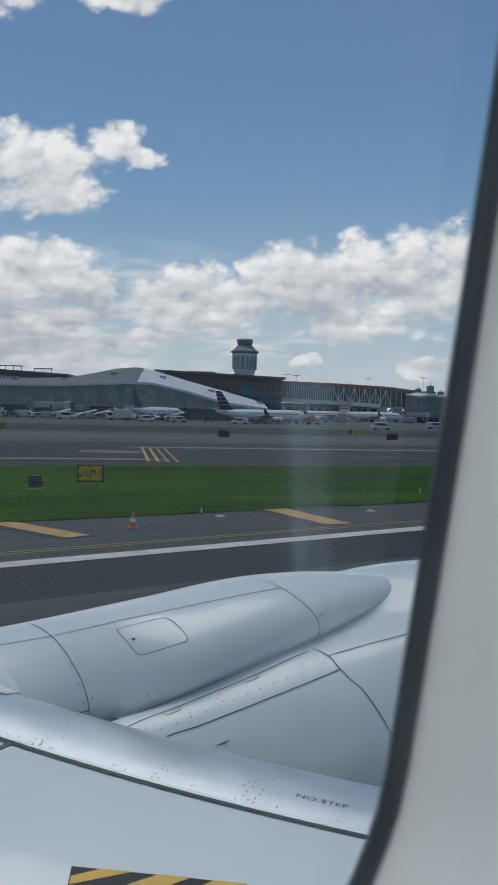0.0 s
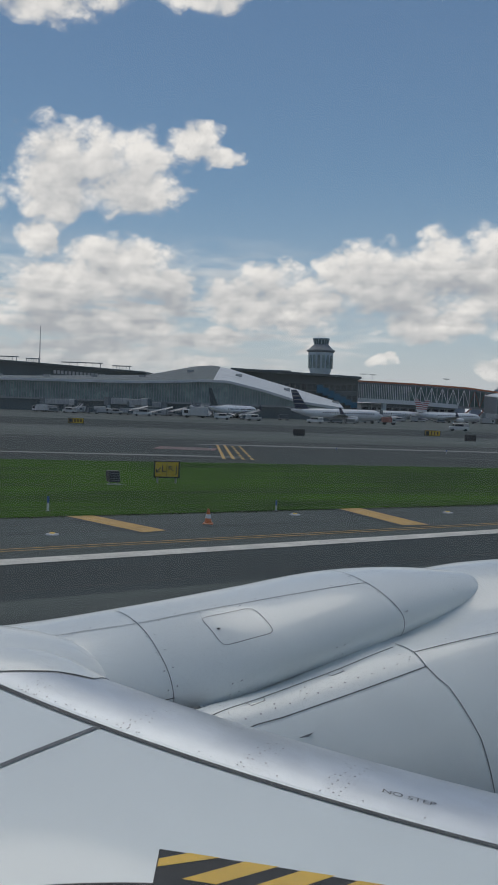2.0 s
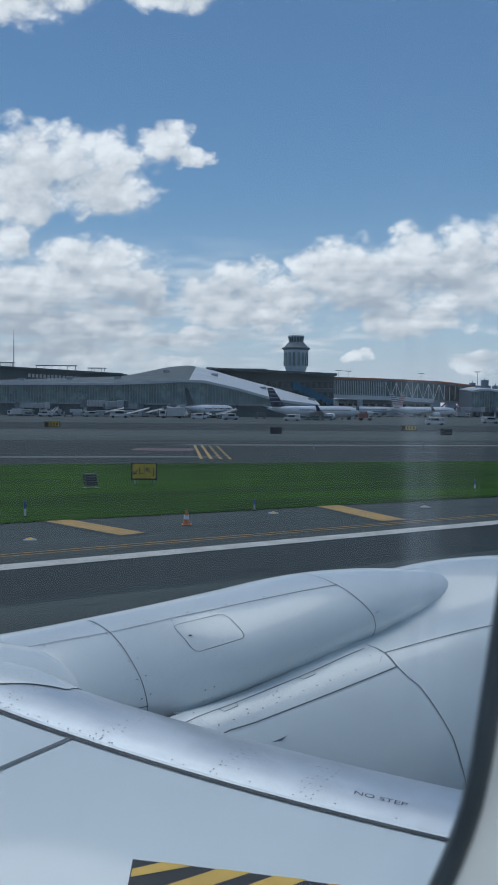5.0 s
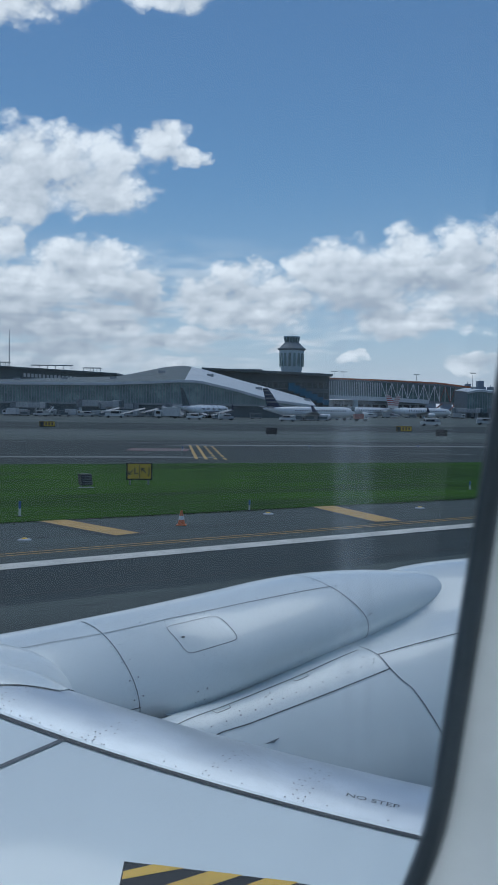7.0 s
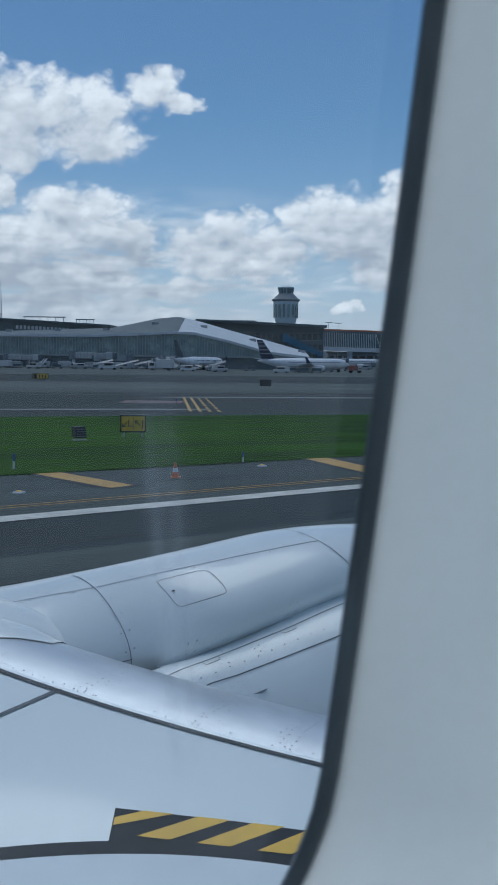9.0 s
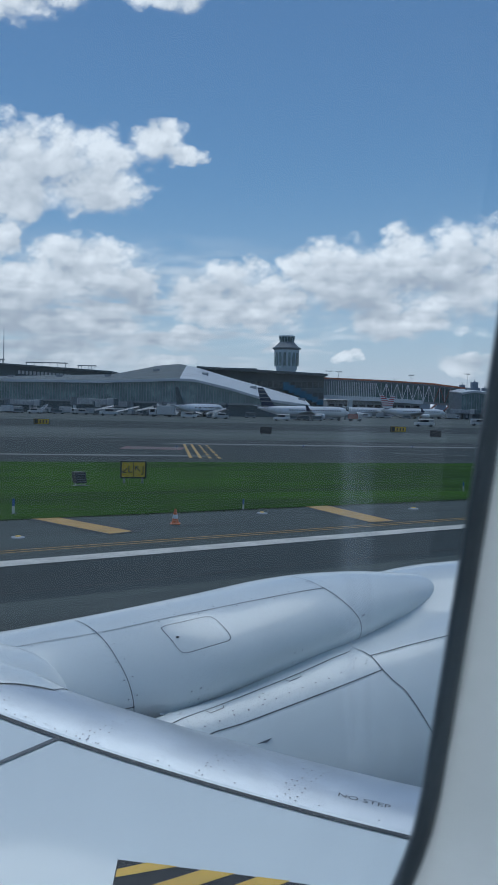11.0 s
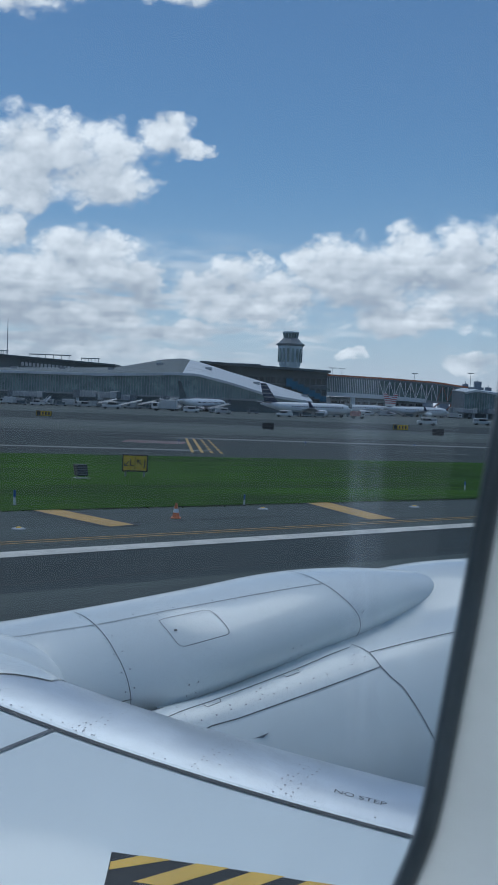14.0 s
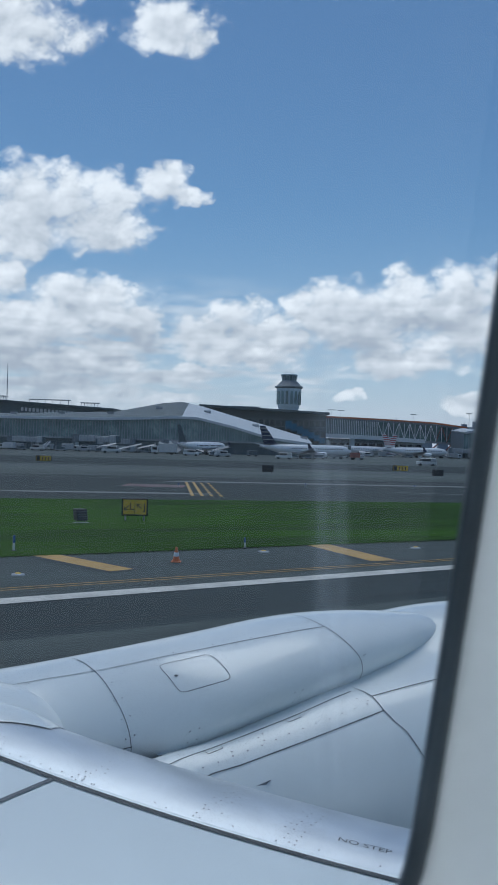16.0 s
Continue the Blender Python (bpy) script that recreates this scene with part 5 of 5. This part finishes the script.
def van(m, label, length=5.6, h=2.3, box_back=False, body=None):
    t = thing("service_van" if not box_back else "service_truck", m, label, "van" if not box_back else "truck", "apron vehicles")
    body = body or M_VANW
    if box_back:
        part("cargo_box", box(-length / 2, length * 0.18, -1.15, 1.15, 0.75, h + 0.7, 0.06), body, t)
        part("cab", box(length * 0.2, length / 2, -1.05, 1.05, 0.55, h, 0.18), M_VANW, t)
    else:
        bm = box(-length / 2, length * 0.5, -0.98, 0.98, 0.45, 1.35, 0.12)
        part("body", bm, body, t)
        part("cabin", box(-length / 2 + 0.1, length * 0.30, -0.92, 0.92, 1.3, h, 0.2), body, t)
    part("windscreen", box(length * 0.30 - 0.02 if not box_back else length * 0.5 - 0.05, length * 0.32 if not box_back else length * 0.5 + 0.02, -0.8, 0.8, 1.4, h - 0.25), M_WINDOW, t)
    for s in (-1, 1):
        y = s * (0.93 if not box_back else 1.06)
        part("side_window", box(-length * 0.2 if not box_back else length * 0.26, length * 0.24 if not box_back else length * 0.44, y - 0.03, y + 0.03, 1.42, h - 0.3), M_WINDOW, t)
        for x in (-length * 0.32, length * 0.33):
            part("tyre", tube([(x, s * 0.95 - 0.12, 0.38), (x, s * 0.95 + 0.12, 0.38)], 0.38, 12), M_TYRE, t)
    return t


def baggage_cart(m):
    t = thing("baggage_cart", m, "covered baggage cart on small wheels", "cart", "baggage carts")
    part("bed", box(-1.6, 1.6, -0.8, 0.8, 0.4, 0.6), M_STEEL, t)
    part("canopy", box(-1.6, 1.6, -0.8, 0.8, 1.75, 1.9, 0.04), M_MIDCLAD, t)
    for x in (-1.5, 1.5):
        for y in (-0.72, 0.72):
            part("post", box(x - 0.05, x + 0.05, y - 0.05, y + 0.05, 0.6, 1.75), M_STEEL, t)
            part("tyre", tube([(x * 0.8, y - 0.08, 0.22), (x * 0.8, y + 0.08, 0.22)], 0.22, 10), M_TYRE, t)
    part("load", box(-1.2, 1.3, -0.6, 0.6, 0.6, 1.35, 0.1), M_DARKCLAD, t, "dark stacked baggage")
    return t


v1 = van(stand(-8.9, 268, 10), "white service van parked on the apron", body=M_VANW)
v2 = van(stand(-5.6, 272, 175), "white box truck parked on the apron", 7.5, 2.6, True)
for az, d, yaw in ((-3.9, 258, 0), (-1.9, 255, 20), (2.0, 248, 170), (4.2, 330, 5), (10.9, 210, 178), (14.2, 240, 0), (-10.6, 285, 15), (-13.4, 280, 170), (7.2, 350, 0)):
    copy_thing(v1, stand(az, d, yaw) @ Matrix.Scale(0.8, 4))
for az, d, yaw in ((-4.6, 300, 90), (3.2, 300, 0), (5.2, 322, 180), (-11.4, 292, 0), (-15.2, 290, 160), (12.6, 380, 10)):
    copy_thing(v2, stand(az, d, yaw) @ Matrix.Scale(0.72, 4))
van(stand(6.6, 268, 5), "red and white airfield service truck on the apron", 4.0, 1.5, True, M_REDSTEEL)
c1 = baggage_cart(stand(3.4, 262, 0))
for az, d, yaw in ((2.6, 262, 0), (4.2, 262, 3), (0.0, 284, 20), (5.4, 300, 0), (6.2, 300, 0), (-9.6, 290, 10), (-6.6, 292, 80), (-12.0, 285, 0), (-2.4, 268, 30), (9.8, 365, 0), (-14.4, 286, 0)):
    copy_thing(c1, stand(az, d, yaw))


def wheels(t, xs, half, r=0.3):
    for x in xs:
        for y in (-half, half):
            part("tyre", tube([(x, y - 0.1, r), (x, y + 0.1, r)], r, 10), M_TYRE, t)


def belt_loader(m):
    t = thing("belt_loader", m, "low white belt loader with a raised conveyor on the apron", "belt loader", "ground equipment")
    part("chassis", box(-2.6, 2.6, -0.85, 0.85, 0.35, 0.95, 0.06), M_VANW, t)
    belt = part("conveyor", tube([(-3.4, 0.15, 0.9), (3.8, 0.15, 2.7)], 0.42, 4), M_STEEL, t, "grey sloping conveyor belt")
    for y in (-0.3, 0.6):
        part("side_rail", tube([(-3.4, y, 1.35), (3.8, y, 3.15)], 0.06, 5), M_VANW, belt)
    part("seat_box", box(-0.9, 0.2, -0.95, -0.3, 0.9, 1.6, 0.05), M_DARKCLAD, t)
    wheels(t, (-1.7, 1.7), 0.85)
    return t


def container_dolly(m):
    t = thing("container_dolly", m, "silver cargo container on a flat dolly", "cargo dolly", "ground equipment")
    part("bed", box(-1.7, 1.7, -0.85, 0.85, 0.42, 0.55), M_STEEL, t)
    bm = box(-1.5, 1.5, -0.75, 0.75, 0.56, 2.1, 0.05)
    for v in bm.verts:
        if v.co.x > 0 and v.co.z < 1.0:
            v.co.x -= 0.45
    box_part = part("container", bm, M_TUNNEL, t, "silver container with a cut lower edge")
    for x in (-1.0, 0.0, 1.0):
        part("rib", box(x - 0.04, x + 0.04, -0.79, -0.755, 0.7, 2.0), M_STEEL, box_part)
    part("drawbar", tube([(1.7, 0, 0.45), (2.7, 0, 0.3)], 0.05, 5), M_STEEL, t)
    wheels(t, (-1.2, 1.2), 0.7, 0.22)
    return t


def stair_truck(m):
    t = thing("stair_truck", m, "white truck with mobile passenger stairs", "stair truck", "ground equipment")
    part("chassis", box(-3.0, 3.0, -0.95, 0.95, 0.45, 0.85, 0.05), M_VANW, t)
    part("cab", box(1.7, 3.1, -0.95, 0.95, 0.8, 2.1, 0.15), M_VANW, t)
    part("windscreen", box(3.06, 3.13, -0.8, 0.8, 1.4, 1.95), M_WINDOW, t)
    flight = part("stair_flight", tube([(-3.2, 0, 0.7), (1.8, 0, 3.4)], 0.75, 4), M_TUNNEL, t, "pale sloping stair flight")
    part("landing", box(1.7, 3.2, -0.8, 0.8, 3.3, 3.5), M_STEEL, flight)
    for y in (-0.8, 0.8):
        part("handrail", tube([(-3.2, y, 1.9), (1.8, y, 4.6), (3.2, y, 4.6)], 0.05, 5), M_STEEL, flight)
    wheels(t, (-1.9, 2.0), 0.9, 0.4)
    return t


rnd = random.Random(21)
kit = [belt_loader(stand(-2.2, 284, 30)), container_dolly(stand(4.9, 282, 5)), stair_truck(stand(-5.0, 292, 140))]
for i in range(42):
    az = rnd.uniform(-15.5, 1.0) if i < 28 else rnd.uniform(2.0, 13.0)
    far = 303 - 12 * rnd.random() if az < -0.5 else 322 + 5.0 * az + 14 * rnd.random()
    copy_thing(rnd.choice((kit if az < 0 else kit[:2]) if i % 3 else kit[1:2]), stand(az, far, rnd.choice((0, 8, 90, 172, 200)) + rnd.uniform(-12, 12)))


# ---------------------------------------------------------------- airfield signs, lights, markers
def taxi_sign(m, w, mat, label, marks):
    t = thing("taxiway_sign", m, label, "sign", "taxiway signs")
    part("case", box(-w / 2, w / 2, -0.15, 0.2, 0.28, 1.2, 0.03), M_SIGNK, t, "black sign case")
    face = part("face", box(-w / 2 + 0.08, w / 2 - 0.08, -0.18, -0.154, 0.36, 1.12), mat, t)
    for k in (-0.35, 0.35):
        part("leg", tube([(w * k, 0, 0), (w * k, 0, 0.3)], 0.05, 6), M_STEEL, t)
    for x, dx, z0, z1 in marks:
        part("dark_bar", box(x, x + dx, -0.20, -0.183, z0, z1), M_SIGNK, face)
    return t


s1 = taxi_sign(stand(-7.3, 47, 8), 1.36, M_SIGNY, "yellow two-panel taxiway direction sign in a black case", [(-0.012, 0.024, 0.36, 1.12)])
panel = s1.children[1]
for ch, x, tip in (("L", -0.17, (-0.55, 0.58)), ("J", 0.50, (0.10, 0.90))):
    lettering(ch, 0.5, M_SIGNK, "letter", panel, Matrix.Translation((x, -0.186, 0.74)) @ Matrix.Rotation(radians(90), 4, "X"), "black sign letter")
    up = Vector((tip[0], -0.19, tip[1]))
    way = Vector((-1, 0, -1 if ch == "L" else 1)).normalized()
    part("arrow_shaft", tube([up, up - way * 0.34], 0.022, 4), M_SIGNK, panel)
    for turn in (-38, 38):
        barb = Matrix.Rotation(radians(turn), 4, "Y") @ way
        part("arrow_barb", tube([up, up - barb * 0.18], 0.022, 4), M_SIGNK, panel)
t2 = taxi_sign(stand(-13.0, 150, 4), 2.6, M_SIGNY, "yellow and black taxiway sign beside the apron", [(-1.15, 0.6, 0.4, 1.08), (-0.3, 0.25, 0.5, 1.0), (0.2, 0.25, 0.5, 1.0), (0.7, 0.25, 0.5, 1.0)])
for az, d in ((9.3, 150),):
    copy_thing(t2, stand(az, d, 0))
t3 = taxi_sign(stand(11.6, 128, 0), 1.6, M_SIGNK, "black taxiway sign seen from its dark back", [])
for az, d in ((1.0, 126),):
    copy_thing(t3, stand(az, d, 0))


def field_box(m):
    t = thing("runway_light_unit", m, "dark louvred runway light unit standing in the grass", "light unit", "runway light units")
    bm = box(-0.40, 0.40, -0.3, 0.35, 0.20, 0.98, 0.04)
    for v in bm.verts:
        if v.co.z > 0.7:
            v.co.y += 0.22
    part("housing", bm, M_SIGNK, t)
    for k in range(4):
        part("louvre", box(-0.34, 0.34, -0.33 + 0.05 * k, -0.24 + 0.05 * k, 0.30 + 0.16 * k, 0.325 + 0.16 * k), M_MIDCLAD, t)
    for x in (-0.32, 0.32):
        part("leg", tube([(x, 0.05, 0), (x, 0.05, 0.3)], 0.04, 6), M_STEEL, t)
    part("pad", box(-0.5, 0.5, -0.4, 0.4, 0.0, 0.05), M_MIDCLAD, t)
    return t


field_box(stand(-10.6, 45, 35) @ Matrix.Scale(0.72, 4))


def edge_marker(m):
    t = thing("edge_marker", m, "slim blue and white taxiway edge marker post", "marker post", "edge markers")
    part("base", tube([(0, 0, 0), (0, 0, 0.06)], 0.16, 10), M_SIGNK, t)
    part("post", tube([(0, 0, 0.05), (0, 0, 0.42)], 0.06, 8), M_VANW, t)
    part("sleeve", tube([(0, 0, 0.42), (0, 0, 0.78)], 0.062, 8), M_MARKERBLUE, t)
    return t


em = edge_marker(stand(-14.6, 33.2, 0) @ Matrix.Scale(0.75, 4))
for az, d in ((-0.3, 36.2), (3.4, 88), (10.2, 92), (-4.6, 82), (13.4, 47)):
    copy_thing(em, stand(az, d, 0) @ Matrix.Scale(0.75, 4))
cone = thing("traffic_cone", stand(-4.6, 31.6, 0) @ Matrix.Scale(0.8, 4), "small orange and white traffic cone on the shoulder", "traffic cone")
part("base", box(-0.22, 0.22, -0.22, 0.22, 0, 0.04, 0.01), M_CONE, cone)
part("body", lathe([(0.17, 0.04), (0.13, 0.22), (0.09, 0.44), (0.04, 0.66)], 12), M_CONE, cone)
part("collar", lathe([(0.128, 0.25), (0.10, 0.42)], 12), M_VANW, cone, "white reflective collar")
inset = thing("inset_light", stand(-14.3, 27.6, 0), "flat grey inset runway light in the asphalt", "runway light", "inset lights")
part("ring", lathe([(0.22, 0), (0.20, 0.03), (0.13, 0.05)], 14), M_STEEL, inset)
part("lens", lathe([(0.10, 0.045), (0.07, 0.075)], 10), M_SIGNY, inset)
for az, d in ((0.9, 35.2), (10.4, 38.0)):
    copy_thing(inset, stand(az, d, 0))

# ---------------------------------------------------------------- far trees and city


def tree(m, h, seed):
    rnd = random.Random(seed)
    t = thing("tree", m, "dark green broadleaf tree behind the terminals", "tree", "far trees")
    part("trunk", tube([(0, 0, 0), (0.15, 0, h * 0.3), (0.1, 0.2, h * 0.62)], 0.45, 7, [1, 0.7, 0.3]), M_BARK, t)
    bm = bmesh.new()
    for i in range(5):
        a = i * 1.3
        for p, q in (((0.1, 0, h * 0.35), (math.cos(a) * h * 0.25, math.sin(a) * h * 0.25, h * 0.62)),):
            seg = tube([p, q], 0.16, 5)
            me = bpy.data.meshes.new("limb_tmp")
            seg.to_mesh(me)
            seg.free()
            bm.from_mesh(me)
            bpy.data.meshes.remove(me)
    part("limbs", bm, M_BARK, t)
    verts, faces = [], []
    for i in range(520):
        a, b = rnd.uniform(0, 2 * math.pi), rnd.uniform(-1, 1)
        r = rnd.uniform(0.45, 1.0) ** 0.5
        lump = 1 + 0.22 * math.sin(3 * a + seed) + 0.15 * math.sin(5 * b + 2 * a)
        c = Vector((math.cos(a) * math.sqrt(1 - b * b) * h * 0.36 * lump, math.sin(a) * math.sqrt(1 - b * b) * h * 0.36 * lump, b * h * 0.30)) * r + Vector((0, 0, h * 0.66))
        q = Euler((rnd.uniform(0, 6), rnd.uniform(0, 6), rnd.uniform(0, 6))).to_matrix()
        s = rnd.uniform(0.35, 0.75) * h / 12
        k = len(verts)
        verts += [c + q @ Vector(p) * s for p in ((-1, -0.6, 0), (1, -0.5, 0.2), (0.9, 0.7, 0), (-0.8, 0.6, -0.2))]
        faces.append((k, k + 1, k + 2, k + 3))
    me = bpy.data.meshes.new("crown")
    me.from_pydata([tuple(v) for v in verts], [], faces)
    me.materials.append(M_LEAF)
    cr = new("crown", me)
    cr.parent = t
    return t


for i in range(14):
    tree(Matrix.Translation(spot(-19.5 + 0.42 * i + 0.1 * (i % 3), 470 + 9 * (i % 4))), 17 + 2.2 * math.sin(i * 1.7) + (2 if i < 8 else -1), i)
rnd = random.Random(11)
for i in range(26):
    az = rnd.uniform(8.5, 20) if i < 20 else rnd.uniform(-3, 5)
    h = rnd.uniform(45, 80) * (1.5 if i in (3, 9, 14) else 1.0)
    wd = rnd.uniform(16, 34)
    t = thing("skyscraper", Matrix.Translation(spot(az, 2600 + 60 * (i % 5))), "hazy distant city tower on the skyline", "skyscraper", "city skyline")
    part("shaft", box(-wd / 2, wd / 2, -wd / 2, wd / 2, 0, h * 0.8), M_TOWERS, t)
    part("setback", box(-wd * 0.32, wd * 0.32, -wd * 0.32, wd * 0.32, h * 0.8, h), M_TOWERS, t)
    part("spire", tube([(0, 0, h), (0, 0, h * 1.12)], 1.4, 5, [1, 0.2]), M_TOWERS, t)
